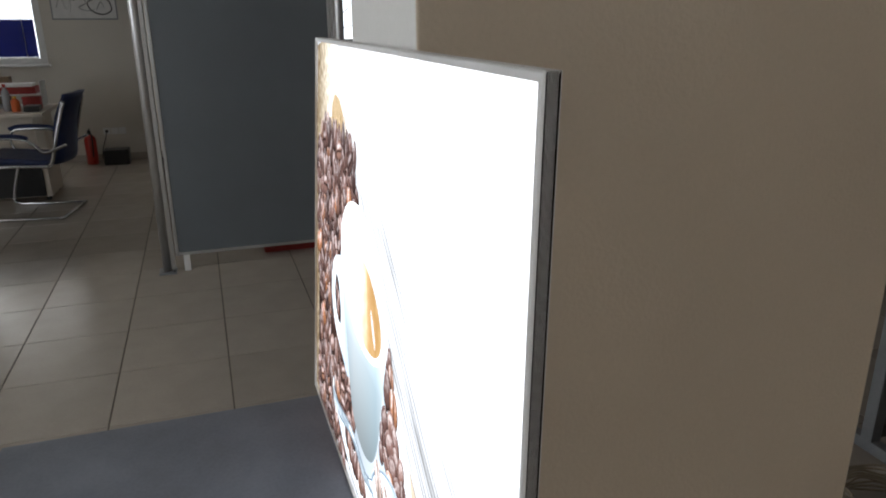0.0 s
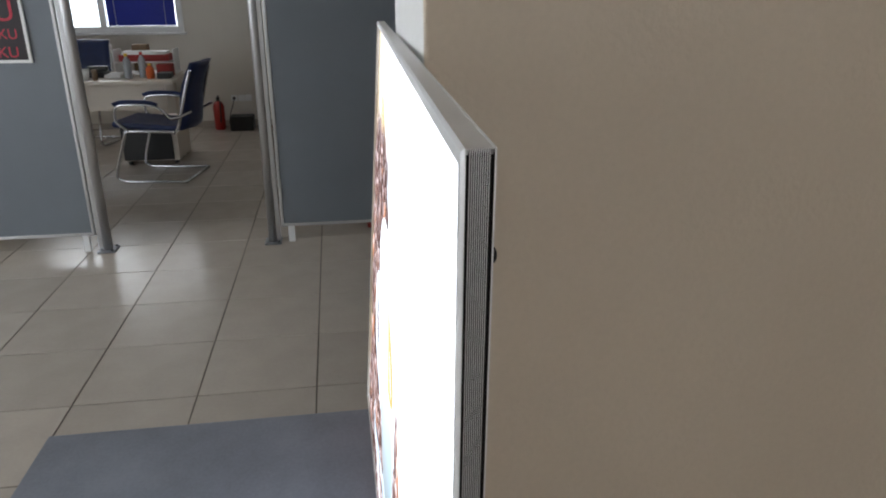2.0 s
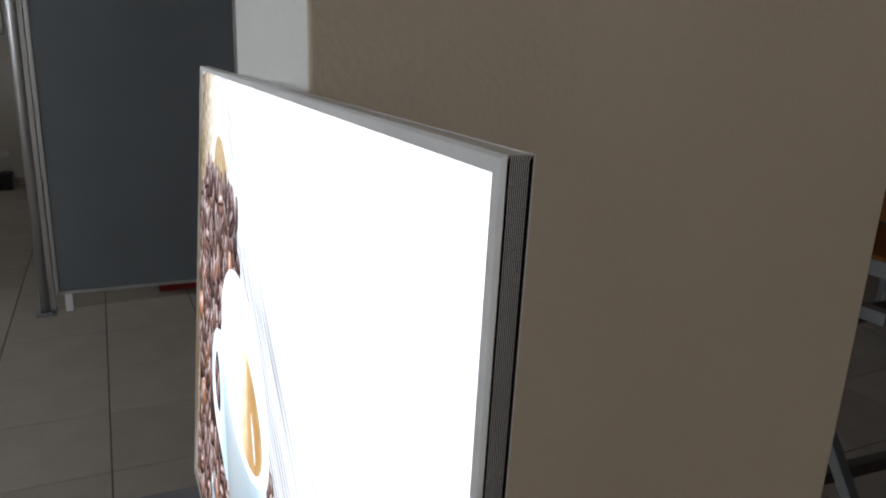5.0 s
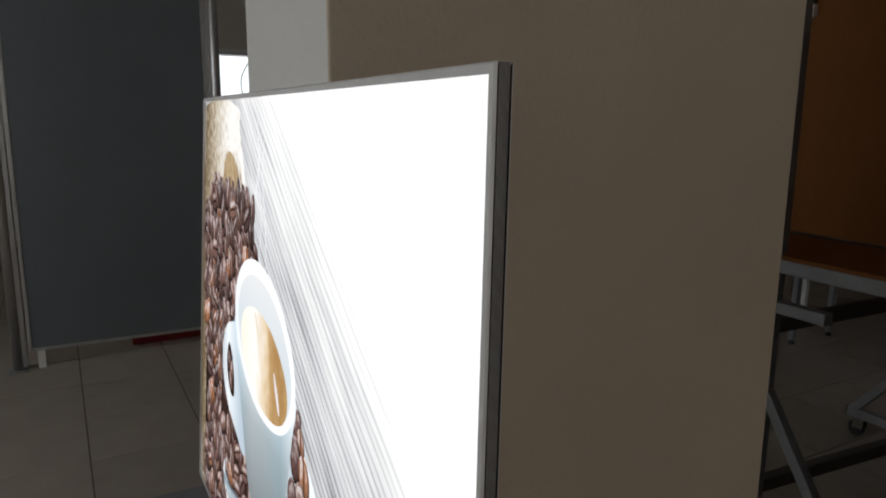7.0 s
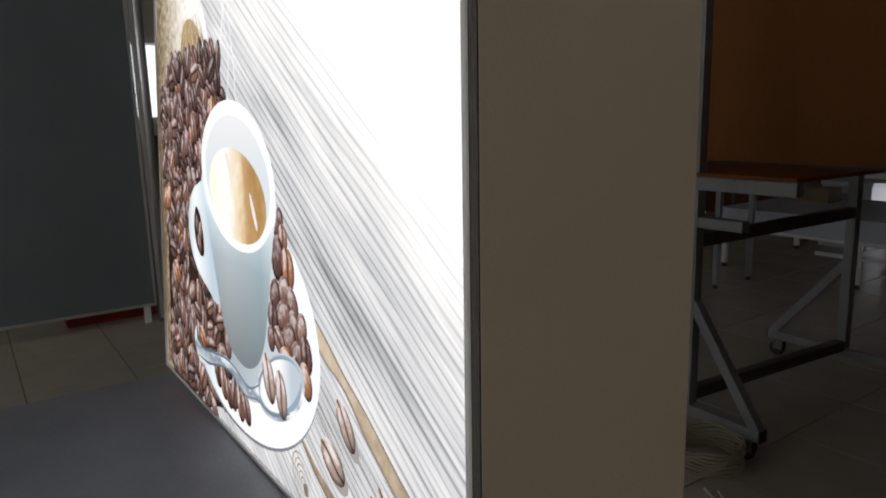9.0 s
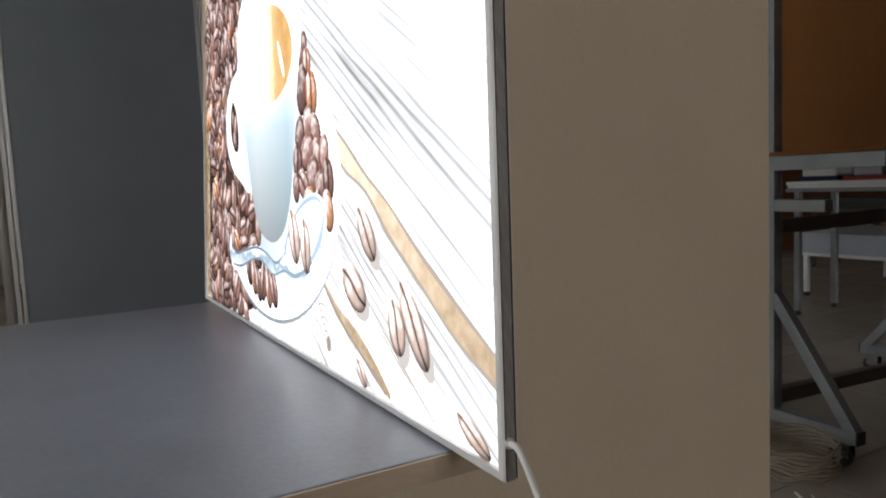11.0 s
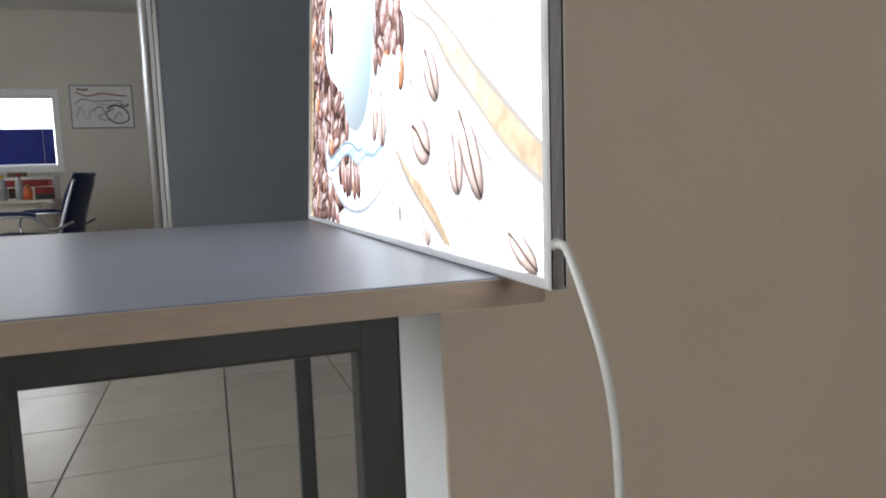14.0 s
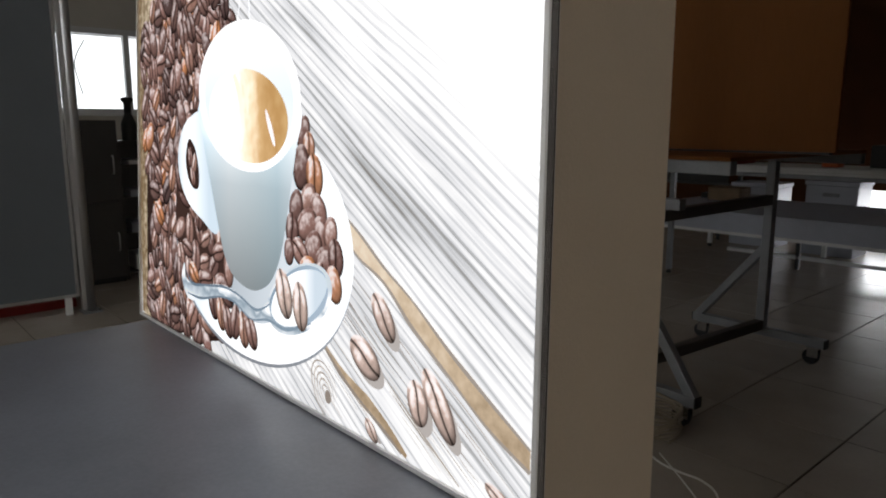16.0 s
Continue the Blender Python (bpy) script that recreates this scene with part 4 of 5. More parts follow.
# the poster on the partition: dark print with red lettering in a white frame
poster = thing("framed_poster", "black poster with red lettering in a white frame", "poster", pose(-4.3678, -2.150, 1.562))
for y0, y1, z0, z1, n in ((-0.37, 0.353, -0.353, -0.335, "frame_rail"), (-0.37, 0.353, 0.335, 0.353, "frame_rail"), (-0.37, -0.352, -0.335, 0.335, "frame_stile"), (0.335, 0.353, -0.335, 0.335, "frame_stile")):
    part(n, B(0, 0.014, y0, y1, z0, z1, 0.002), M["pvc"], poster)
part("print", B(0.001, 0.005, -0.352, 0.335, -0.335, 0.335), M["poster_black"], poster)
for body, size, y, z in (("KU", 0.115, 0.075, -0.115), ("KU", 0.085, 0.10, 0.05), ("KU", 0.14, -0.25, 0.16), ("KU", 0.06, 0.17, -0.32), ("T", 0.10, 0.03, -0.255), ("KU", 0.055, 0.19, -0.215), ("KU", 0.12, -0.30, -0.14), ("KU", 0.07, -0.22, -0.31), ("KU", 0.09, 0.12, 0.18)):
    cu = bpy.data.curves.new("lettering", "FONT")
    cu.body, cu.size, cu.extrude = body, size * 1.45, 0.0006
    ob = new("lettering", cu)
    dg = bpy.context.evaluated_depsgraph_get()
    me = bpy.data.meshes.new_from_object(ob.evaluated_get(dg))
    bpy.data.objects.remove(ob)
    me.materials.clear()
    me.materials.append(M["poster_red"])
    ob = new("lettering", me)
    ob.parent = poster
    ob.matrix_local = Matrix.Translation((0.0062, y, z)) @ Matrix(((0, 0, 1, 0), (1, 0, 0, 0), (0, 1, 0, 0), (0, 0, 0, 1)))
solid("cardboard_tray", B(-4.90, -4.58, 0.15, 0.70, 0.0, 0.055, 0.006), M["red_card"], "low red-brown cardboard tray on the floor behind the partition", "tray")


# ---- windows ----
def window(name, y0, y1, z0, z1, bars, blind, label):
    w = thing(name, label, "window", pose(WEST, (y0 + y1) / 2, z0), kind="structure")
    cy = (y0 + y1) / 2

    def add(n, bm, mat, lab="", parent=None):
        bm.transform(Matrix.Translation((-WEST, -cy, -z0)))
        return part(n, bm, mat, parent or w, lab)
    fx = (WEST - 0.09, WEST + 0.012)
    add("window_frame", box(box(box(B(*fx, y0 - 0.07, y1 + 0.07, z1 - 0.002, z1 + 0.07, 0.004), *fx, y0 - 0.07, y1 + 0.07, z0 - 0.06, z0 + 0.002, 0.004), *fx, y0 - 0.07, y0 + 0.002, z0, z1, 0.004), *fx, y1 - 0.002, y1 + 0.07, z0, z1, 0.004), M["pvc"])
    edges = [y0, *bars, y1]
    for b in bars:
        add("mullion", B(WEST - 0.07, WEST + 0.006, b - 0.035, b + 0.035, z0, z1, 0.004), M["pvc"])
    for a, b in zip(edges, edges[1:]):
        g = add("pane", B(WEST - 0.05, WEST - 0.044, a + 0.002, b - 0.002, z0 + 0.002, z1 - 0.002), M["glass"])
        g.visible_shadow = False
    add("window_sill", B(WEST + 0.0125, WEST + 0.11, y0 - 0.1, y1 + 0.1, z0 - 0.085, z0 - 0.06, 0.005), M["pvc"])
    if blind:
        a, b = blind
        head = add("blind_rail", B(WEST - 0.03, WEST + 0.012, a, b, z1 - 0.035, z1 - 0.004, 0.003), M["pvc"], "white head rail of the blind")
        n = int((z1 - z0 - 0.05) / 0.024)
        for i in range(n):
            z = z0 + 0.03 + i * 0.024
            tilt = 80 if i < n * 0.52 else 16
            s = B(-0.0006, 0.0006, a + 0.006, b - 0.006, -0.0125, 0.0125)
            s.transform(Matrix.Translation((WEST - 0.012, 0, z)) @ Matrix.Rotation(radians(90 - tilt), 4, "Y"))
            add("slat", s, M["blind"], "", head)
        add("bottom_bar", B(WEST - 0.02, WEST - 0.004, a + 0.005, b - 0.005, z0 + 0.004, z0 + 0.016, 0.002), M["pvc"], "", head)
        for y in (a + 0.10, b - 0.12):
            add("cord", tube([(WEST + 0.004, y, z0 + 0.01), (WEST + 0.004, y, z1 - 0.03)], 0.0022, 6), M["pvc"], "", head)
    return w


window("window_1", *WIN1, (-2.705,), (-2.655, -1.870), "white plastic window with a half-closed blue blind")
window("window_2", *WIN2, (2.545, 3.1), None, "white plastic window with bare panes")
# twigs outside the far window
tw = bmesh.new()
for a, b, c in (((-9.9, 1.30, 1.42), (-9.9, 1.7, 1.62), (-9.9, 1.95, 1.80)), ((-9.9, 2.25, 1.6), (-9.9, 2.18, 2.0), (-9.9, 2.32, 2.3)), ((-9.9, 1.5, 1.5), (-9.9, 1.75, 1.5), (-9.9, 2.0, 1.56))):
    tube(smooth_path([a, b, c], 6), 0.008, 6, bm=tw)
tube([(-9.9, 1.3, -0.2), (-9.9, 1.3, 1.5)], 0.02, 8, bm=tw)
tagged(part("bare_twigs", tw, M["cabinet"]), "bare dark twigs outside the window", "plant", kind="stuff")


# ---- office: whiteboard, desk, chairs ----
bd = thing("whiteboard", "white board with black and red marker scribbles", "whiteboard", pose(WEST + 0.001, -1.330, 1.888) @ Matrix.Diagonal((1, 1.05, 1.23, 1)))
part("sheet", B(0.002, 0.010, -0.315, 0.315, -0.197, 0.197), M["paper"], bd)
for y0, y1, z0, z1 in ((-0.327, 0.327, 0.197, 0.209), (-0.327, 0.327, -0.209, -0.197), (-0.327, -0.315, -0.197, 0.197), (0.315, 0.327, -0.197, 0.197)):
    part("frame_rail", B(0, 0.016, y0, y1, z0, z1, 0.002), M["steel"], bd)
for pts, r, mat in (([(-0.26, 0.14), (-0.15, 0.10), (0.0, 0.125), (0.15, 0.11), (0.27, 0.10)], 0.006, "red_card"), ([(-0.28, 0.02), (-0.2, 0.07), (-0.05, 0.05), (0.12, 0.06), (0.22, 0.04), (0.1, 0.02), (-0.1, 0.03)], 0.005, "mid_grey"),
                    ([(-0.27, -0.10), (-0.22, 0.0), (-0.17, -0.12), (-0.12, -0.02), (-0.14, -0.14)], 0.004, "mid_grey"), ([(-0.10, -0.04), (-0.02, 0.0), (0.02, -0.06), (-0.05, -0.10), (0.02, -0.13), (0.10, -0.12)], 0.007, "mid_grey"),
                    ([(0.05, -0.02), (0.14, 0.01), (0.24, -0.03), (0.27, -0.12), (0.18, -0.16), (0.08, -0.13), (0.04, -0.06), (0.12, -0.02)], 0.008, "black"), ([(0.12, -0.12), (0.17, -0.05), (0.2, -0.10)], 0.004, "mid_grey"), ([(0.19, 0.02), (0.25, 0.0), (0.28, 0.03)], 0.010, "mid_grey"), ([(-0.25, 0.17), (-0.18, 0.155), (-0.13, 0.165)], 0.010, "card")):
    part("scribble", tube(smooth_path([(0.0105, y, z) for y, z in pts], 6), r * 1.5, 6, flat=0.25), M[mat], bd)

OFFICE = Matrix.Translation((-0.10, 0, 0)) @ Matrix.Diagonal((1.04, 1.065, 1.16, 1))
PLACE = OFFICE
desk = thing("office_desk", "pale laminate office desk with a side panel", "desk", pose(-6.8, -2.585, 0))


def at_desk(name, bm, mat, lab="", parent=None):
    bm.transform(Matrix.Translation((6.9, 2.0, 0)))
    return part(name, bm, mat, parent or desk, lab)


at_desk("desktop", B(-7.35, -6.52, -3.2, -0.86, 0.682, 0.71, 0.003), M["desk"])
at_desk("modesty_panel", B(-6.66, -6.64, -3.1, -0.96, 0.46, 0.6815, 0.002), M["desk"])
for y in (-3.12, -0.94):
    at_desk("end_panel", B(-7.30, -6.98, y - 0.012, y + 0.012, 0, 0.6818, 0.002), M["desk"])
ped = thing("drawer_pedestal", "pale drawer unit with a dark front under the desk", "drawer unit", pose(-6.27, -1.56, 0))
part("body", B(-0.75, -0.27, -0.42, 0.065, 0.03, 0.36, 0.003), M["desk"], ped)
part("drawer_front", B(-0.269, -0.25, -0.42, 0.02, 0.04, 0.35, 0.003), M["black"], ped, "dark drawer front")
for x, y in ((-0.7, -0.38), (-0.3, -0.38), (-0.7, 0.03), (-0.3, 0.03)):
    part("castor", turned([(0.018, 0.0), (0.022, 0.01), (0.018, 0.0295)], (x, y, 0), 12), M["black"], ped)


def visitor_chair(m, label):
    """A cantilever chair; it faces -y."""
    c = thing("visitor_chair", label, "chair", m, "blue office chairs")
    frame_pts = []
    for sx in (1, -1):
        frame_pts.append([(sx * 0.27, 0.27, 0.0135), (sx * 0.27, -0.14, 0.0135), (sx * 0.27, -0.245, 0.03), (sx * 0.27, -0.262, 0.10), (sx * 0.255, -0.17, 0.40), (sx * 0.25, -0.16, 0.43), (sx * 0.25, -0.05, 0.435), (sx * 0.25, 0.22, 0.43)])
    for p in frame_pts:
        part("runner", tube(smooth_path(p, 7), 0.0125, 12), M["chrome"], c, "chrome tube runner")
    part("cross_bar", tube([(-0.262, 0.262, 0.0135), (0.262, 0.262, 0.0135)], 0.012, 12), M["chrome"], c)
    part("cross_bar", tube([(-0.25, 0.20, 0.432), (0.25, 0.20, 0.432)], 0.010, 12), M["chrome"], c)
    seat = B(-0.24, 0.24, -0.27, 0.22, 0.448, 0.50, 0.022, 4)
    for v in seat.verts:
        v.co.z += 0.25 * v.co.y ** 2 - 0.06 * v.co.y - 0.02
    part("seat", seat, M["blue"], c, "padded blue leather seat")
    back = bmesh.new()
    rows = []
    for i in range(14):
        s = i / 13
        z, y = 0.44 + 0.54 * s, 0.235 + 0.02 * math.cos(s * 5) + 0.15 * s
        wd = 0.225 - 0.02 * s ** 3
        th = 0.022 + 0.005 * abs(math.sin(i * 1.57))
        rows.append([(x * wd, y + dy * th + 0.03 * (1 - abs(x)) * (1 if dy > 0 else 0.8), z) for x, dy in ((-1, -0.6), (-0.6, -1), (0, -1), (0.6, -1), (1, -0.6), (1, 0.6), (0.6, 1), (0, 1), (-0.6, 1), (-1, 0.6))])
    vs = [[back.verts.new(p) for p in r] for r in rows]
    for a, b in zip(vs, vs[1:]):
        for k in range(10):
            back.faces.new((a[k], a[(k + 1) % 10], b[(k + 1) % 10], b[k])).smooth = True
    back.faces.new(vs[0]), back.faces.new(vs[-1])
    part("backrest", back, M["blue"], c, "padded blue leather backrest")
    for sx in (1, -1):
        part("back_tube", tube(smooth_path([(sx * 0.235, 0.20, 0.42), (sx * 0.238, 0.245, 0.47), (sx * 0.236, 0.285, 0.62), (sx * 0.226, 0.33, 0.78), (sx * 0.215, 0.375, 0.93)], 6), 0.013, 10, flat=1.4), M["chrome"], c, "chrome back tube")
        arm = part("arm_tube", tube(smooth_path([(sx * 0.262, -0.14, 0.445), (sx * 0.275, -0.21, 0.52), (sx * 0.275, -0.20, 0.625), (sx * 0.275, -0.12, 0.655), (sx * 0.275, 0.08, 0.65), (sx * 0.275, 0.16, 0.60), (sx * 0.27, 0.22, 0.54), (sx * 0.245, 0.36, 0.60)], 7), 0.0115, 10), M["chrome"], c, "chrome arm tube")
        pad = tube(smooth_path([(sx * 0.275, -0.21, 0.655), (sx * 0.275, -0.13, 0.678), (sx * 0.275, 0.05, 0.675), (sx * 0.275, 0.12, 0.655)], 6), 0.022, 10, flat=0.55)
        part("arm_pad", pad, M["blue"], arm, "blue padded armrest")
    return c


PLACE = Matrix.Identity(4)
visitor_chair(pose(-6.42, -1.63, 0, 0, 0, -10) @ Matrix.Diagonal((1.1, 1.15, 1.06, 1)), "blue leather cantilever chair with chrome frame and padded arms")
visitor_chair(pose(-8.10, -2.80, 0, 0, 0, 80) @ Matrix.Diagonal((1, 1, 1.12, 1)), "blue leather chair behind the desk")


# ---- on the desk ----
PLACE = OFFICE
DT = 0.7105
tray = thing("paper_tray", "white wire tray stacked with red folders", "tray", pose(-7.060, -1.785, DT))
part("tray_base", B(-0.13, 0.13, -0.27, 0.27, 0.0, 0.012, 0.003), M["pvc"], tray)
for y in (-0.27, 0.262):
    part("tray_side", B(-0.13, 0.13, y, y + 0.008, 0.012, 0.21, 0.002), M["pvc"], tray)
part("tray_shelf", B(-0.13, 0.13, -0.262, 0.262, 0.10, 0.108), M["pvc"], tray)
solid("red_folder_stack", B(-7.170, -6.960, -2.015, -1.565, DT + 0.1085, DT + 0.165, 0.004), M["red_card"], "stack of red cardboard folders in the tray", "folder")
solid("paper_block", B(-7.160, -6.950, -1.985, -1.585, DT + 0.166, DT + 0.19, 0.002), M["paper"], "loose stack of white papers on red folders", "paper")
solid("cardboard_box", B(-7.33, -7.21, -1.95, -1.81, DT, DT + 0.235, 0.003), M["card"], "small brown cardboard box on the desk", "box")
solid("telephone", box(B(-6.880, -6.700, -2.245, -2.085, DT, DT + 0.05, 0.01), -6.83, -6.78, -2.255, -2.075, DT + 0.05, DT + 0.09, 0.012), M["black"], "black desk telephone with its receiver on", "telephone")


def bottle(x, y, body, cap, h, r, label):
    b = thing("bottle", label, "bottle", pose(x, y, DT), "desk bottles")
    part("bottle_body", turned([(r * 0.9, 0), (r, 0.006), (r, h * 0.62), (r * 0.9, h * 0.72), (r * 0.4, h * 0.84), (r * 0.38, h * 0.88)]), M[body], b)
    part("cap", turned([(r * 0.46, h * 0.8805), (r * 0.46, h * 0.985), (r * 0.4, h)]), M[cap], b)
    return b


bottle(-6.640, -1.865, "clear", "yellow", 0.20, 0.034, "clear plastic bottle with a yellow cap")
bottle(-6.680, -1.745, "clear", "red", 0.21, 0.032, "clear plastic bottle with a red cap")
bottle(-6.600, -1.665, "orange", "yellow", 0.12, 0.036, "short orange bottle with a yellow cap")
cn = thing("drink_can", "dark red drink can with a silver lid", "can", pose(-6.540, -2.325, DT))
part("can_body", turned([(0.027, 0), (0.033, 0.006), (0.033, 0.108), (0.027, 0.116)]), M["red_card"], cn)
part("can_lid", turned([(0.0265, 0.1165), (0.0275, 0.119), (0.024, 0.1185)]), M["alu"], cn, "silver can lid")
part("can_band", turned([(0.0336, 0.012), (0.0336, 0.045)]), M["blind"], cn, "blue printed band")
solid("paper_cup", turned([(0.026, 0), (0.037, 0.085), (0.034, 0.083), (0.024, 0.004)], (-6.56, -2.205, DT)), M["paper"], "white paper cup on the desk", "cup")
solid("tea_glass", turned([(0.022, 0), (0.024, 0.03), (0.020, 0.05), (0.028, 0.085)], (-6.52, -2.115, DT)), M["card"], "small brown tea glass on the desk", "glass")
solid("crumpled_papers", B(-6.850, -6.600, -2.065, -1.925, DT, DT + 0.035, 0.012, 3), M["paper"], "crumpled white papers beside the bottles", "paper")
solid("red_snack_box", B(-6.860, -6.760, -1.645, -1.505, DT, DT + 0.10, 0.004), M["red_card"], "small red snack box on the desk", "box")
solid("dark_snack_box", B(-6.700, -6.560, -1.605, -1.485, DT, DT + 0.045, 0.004), M["black"], "flat dark snack box on the desk", "box")

# ---- by the office wall ----
ex = thing("fire_extinguisher", "red fire extinguisher standing by the wall", "fire extinguisher", pose(-8.30, -1.37, 0))
part("cylinder", turned([(0.055, 0), (0.062, 0.01), (0.062, 0.24), (0.05, 0.28), (0.022, 0.30)]), M["red"], ex)
part("valve", turned([(0.018, 0.3005), (0.02, 0.33), (0.012, 0.345)], seg=14), M["black"], ex, "black valve")
part("lever", bar((0, 0, 0.345), (0.075, 0.02, 0.365), 0.016, 0.008), M["black"], ex)
part("hose", tube(smooth_path([(0.018, 0.0, 0.32), (0.07, 0.03, 0.30), (0.08, 0.03, 0.18), (0.07, 0.02, 0.08)], 6), 0.008, 8), M["rubber"], ex)
solid("black_case", B(-8.36, -8.14, -1.24, -0.98, 0, 0.15, 0.012, 3), M["black"], "black plastic case on the floor by the wall", "case")
PLACE = Matrix.Identity(4)
sk = thing("wall_socket", "double white wall socket with a black plug", "socket", pose(WEST, -1.20, 0.35))
for dy in (-0.09, 0.0, 0.085):
    part("socket_plate", B(0.0005, 0.012, dy - 0.04, dy + 0.04, -0.04, 0.04, 0.003), M["pvc"], sk)
part("plug", turned([(0.018, 0.0125), (0.018, 0.03), (0.01, 0.045)], seg=14), M["black"], sk, "black plug").matrix_local = Matrix.Translation((0, -0.09, 0)) @ TURN(90)
solid("plug_cord", tube(smooth_path([(WEST + 0.046, -1.29, 0.35), (WEST + 0.07, -1.30, 0.29), (WEST + 0.04, -1.35, 0.16), (WEST + 0.06, -1.37, 0.035), (WEST + 0.12, -1.33, 0.06)], 7), 0.005, 8), M["rubber"], "black cord from the wall socket", "cord")
for n, bm in (("baseboard", B(WEST + 0.0005, WEST + 0.012, SOUTH + 0.01, NORTH - 0.01, 0.0, 0.075, 0.002)),):
    tagged(part(n, bm, M["tile"]), "beige tile skirting", "baseboard", kind="structure")

# ---- beyond the partition: cabinet and shelves ----
cab = thing("filing_cabinet", "dark brown filing cabinet with two doors", "cabinet", pose(-5.36, 1.06, 0))
part("body", B(-0.24, 0.20, -0.22, 0.15, 0.04, 1.22, 0.003), M["cabinet"], cab)
part("plinth", B(-0.23, 0.19, -0.21, 0.14, 0, 0.0395), M["black"], cab)
for z0, z1 in ((0.05, 0.62), (0.63, 1.21)):
    d = part("door", B(0.2005, 0.216, -0.21, 0.14, z0, z1, 0.002), M["cabinet"], cab)
    part("handle", tube(smooth_path([(0.217, 0.10, z0 + 0.2), (0.24, 0.10, z0 + 0.21), (0.24, 0.10, z0 + 0.32), (0.217, 0.10, z0 + 0.33)], 4), 0.005, 8), M["alu"], d)
shf = thing("open_shelf", "dark open shelf with papers and boxes", "shelf", pose(-5.36, 1.61, 0))
for y in (-0.38, 0.38):
    part("side_board", B(-0.2, 0.16, y - 0.01, y + 0.01, 0, 1.06, 0.002), M["cabinet"], shf)
for z in (0.05, 0.34, 0.62, 0.87, 1.05):
    part("shelf_board", B(-0.2, 0.16, -0.369, 0.369, z, z + 0.018, 0.002), M["cabinet"], shf)
part("back_board", B(-0.212, -0.2005, -0.369, 0.369, 0.03, 1.06), M["cabinet"], shf)
for x, y, z, a, b, c, mat, lab in ((-5.44, 1.86, 0.8885, 0.26, 0.30, 0.03, "paper", "stack of white paper on the shelf"), (-5.46, 2.12, 0.6385, 0.22, 0.20, 0.10, "card", "brown box on the shelf"), (-5.44, 1.84, 0.6385, 0.24, 0.26, 0.05, "trough", "grey folder pile on the shelf"),
                                   (-5.44, 1.84, 0.3585, 0.24, 0.28, 0.08, "trough", "bluish folder pile on the shelf"), (-5.44, 1.86, 0.0685, 0.26, 0.30, 0.12, "paper", "pale box of paper on the shelf"), (-5.46, 2.16, 0.3585, 0.2, 0.18, 0.14, "black", "black box on the shelf")):
    solid("paper_block" if mat != "card" and mat != "black" else "storage_box", B(x + 0.09 - a / 2, x + 0.09 + a / 2, y - 0.41 - b / 2, y - 0.41 + b / 2, z, z + c, 0.004), M[mat], lab, "papers" if mat not in ("card", "black") else "box")
vac = thing("vacuum_flask", "tall black vacuum flask with a pump top", "flask", pose(-5.28, 1.34, 1.0685) @ Matrix.Diagonal((1, 1, 1.28, 1)))
part("flask_body", turned([(0.05, 0), (0.055, 0.01), (0.055, 0.10), (0.03, 0.15), (0.024, 0.16)]), M["black"], vac)
part("pump_top", turned([(0.026, 0.1605), (0.028, 0.22), (0.045, 0.235), (0.045, 0.25), (0.02, 0.255)]), M["black"], vac)


# ---- trolley rack ----
TROLLEY = pose(-1.205, 2.0, 0, 0, 0, -2.5)
tr = thing("trolley_rack", "grey steel trolley rack on black castors", "trolley", TROLLEY)
LEN, FZ = 1.15, 0.115
for y, s0, s1, top in ((0.0, -0.36, 0.330, 2.25), (LEN, -0.385, 0.330, 1.0)):
    up = part("upright", bar((0, y, FZ - 0.02), (0, y, top), 0.046, 0.046), M["steel"], tr, "grey square steel upright")
    if y == 0:
        for i in range(15):
            hole = turned([(0.0055, 0), (0.0055, 0.0008)], seg=10)
            hole.transform(Matrix.Translation((0, y - 0.0232, 0.93 + i * 0.083)) @ Matrix.Rotation(math.pi / 2, 4, "X"))
            part("bolt_hole", hole, M["black"], up)
    part("foot", bar((s0, y, FZ), (s1, y, FZ), 0.044, 0.044), M["steel"], tr)
    for e in (s0, s1):
        part("end_cap", B(e - 0.004, e + 0.004, y - 0.0225, y + 0.0225, FZ - 0.0225, FZ + 0.0225, 0.002), M["black"], tr)
    e = s1 if y == 0 else s0
    part("brace", bar((math.copysign(0.012, e), y, 0.555), (e * 0.94, y, FZ + 0.012), 0.040, 0.040), M["steel"], tr)
    part("rail", bar((-0.45, y - 0.001, 1.026), (0.410, y - 0.001, 1.026), 0.046, 0.050), M["steel"], tr)
    if y == 0:
        part("bracket", bar((0.023, y, 0.878), (0.215, y, 0.878), 0.044, 0.042), M["steel"], tr)
    for x in (s0 + 0.06, s1 - 0.055):
        ca = part("castor", box(box(B(x - 0.032, x + 0.032, y - 0.024, y + 0.024, FZ - 0.030, FZ - 0.0225, 0.002), x - 0.026, x + 0.026, y - 0.020, y - 0.016, 0.040, FZ - 0.029, 0.001), x - 0.026, x + 0.026, y + 0.016, y + 0.020, 0.040, FZ - 0.029, 0.001), M["chrome"], tr, "bright castor fork")
        wh = turned([(0.032, -0.0135), (0.039, -0.010), (0.039, 0.010), (0.032, 0.0135)], seg=20)
        wh.transform(Matrix.Translation((x - 0.012, y, 0.0392)) @ Matrix.Rotation(math.pi / 2, 4, "X"))
        part("wheel", wh, M["rubber"], ca, "black rubber wheel")
part("beam", bar((0, 0.024, 0.175), (0, LEN - 0.024, 0.150), 0.046, 0.050), M["brown_steel"], tr, "dark brown lower beam")
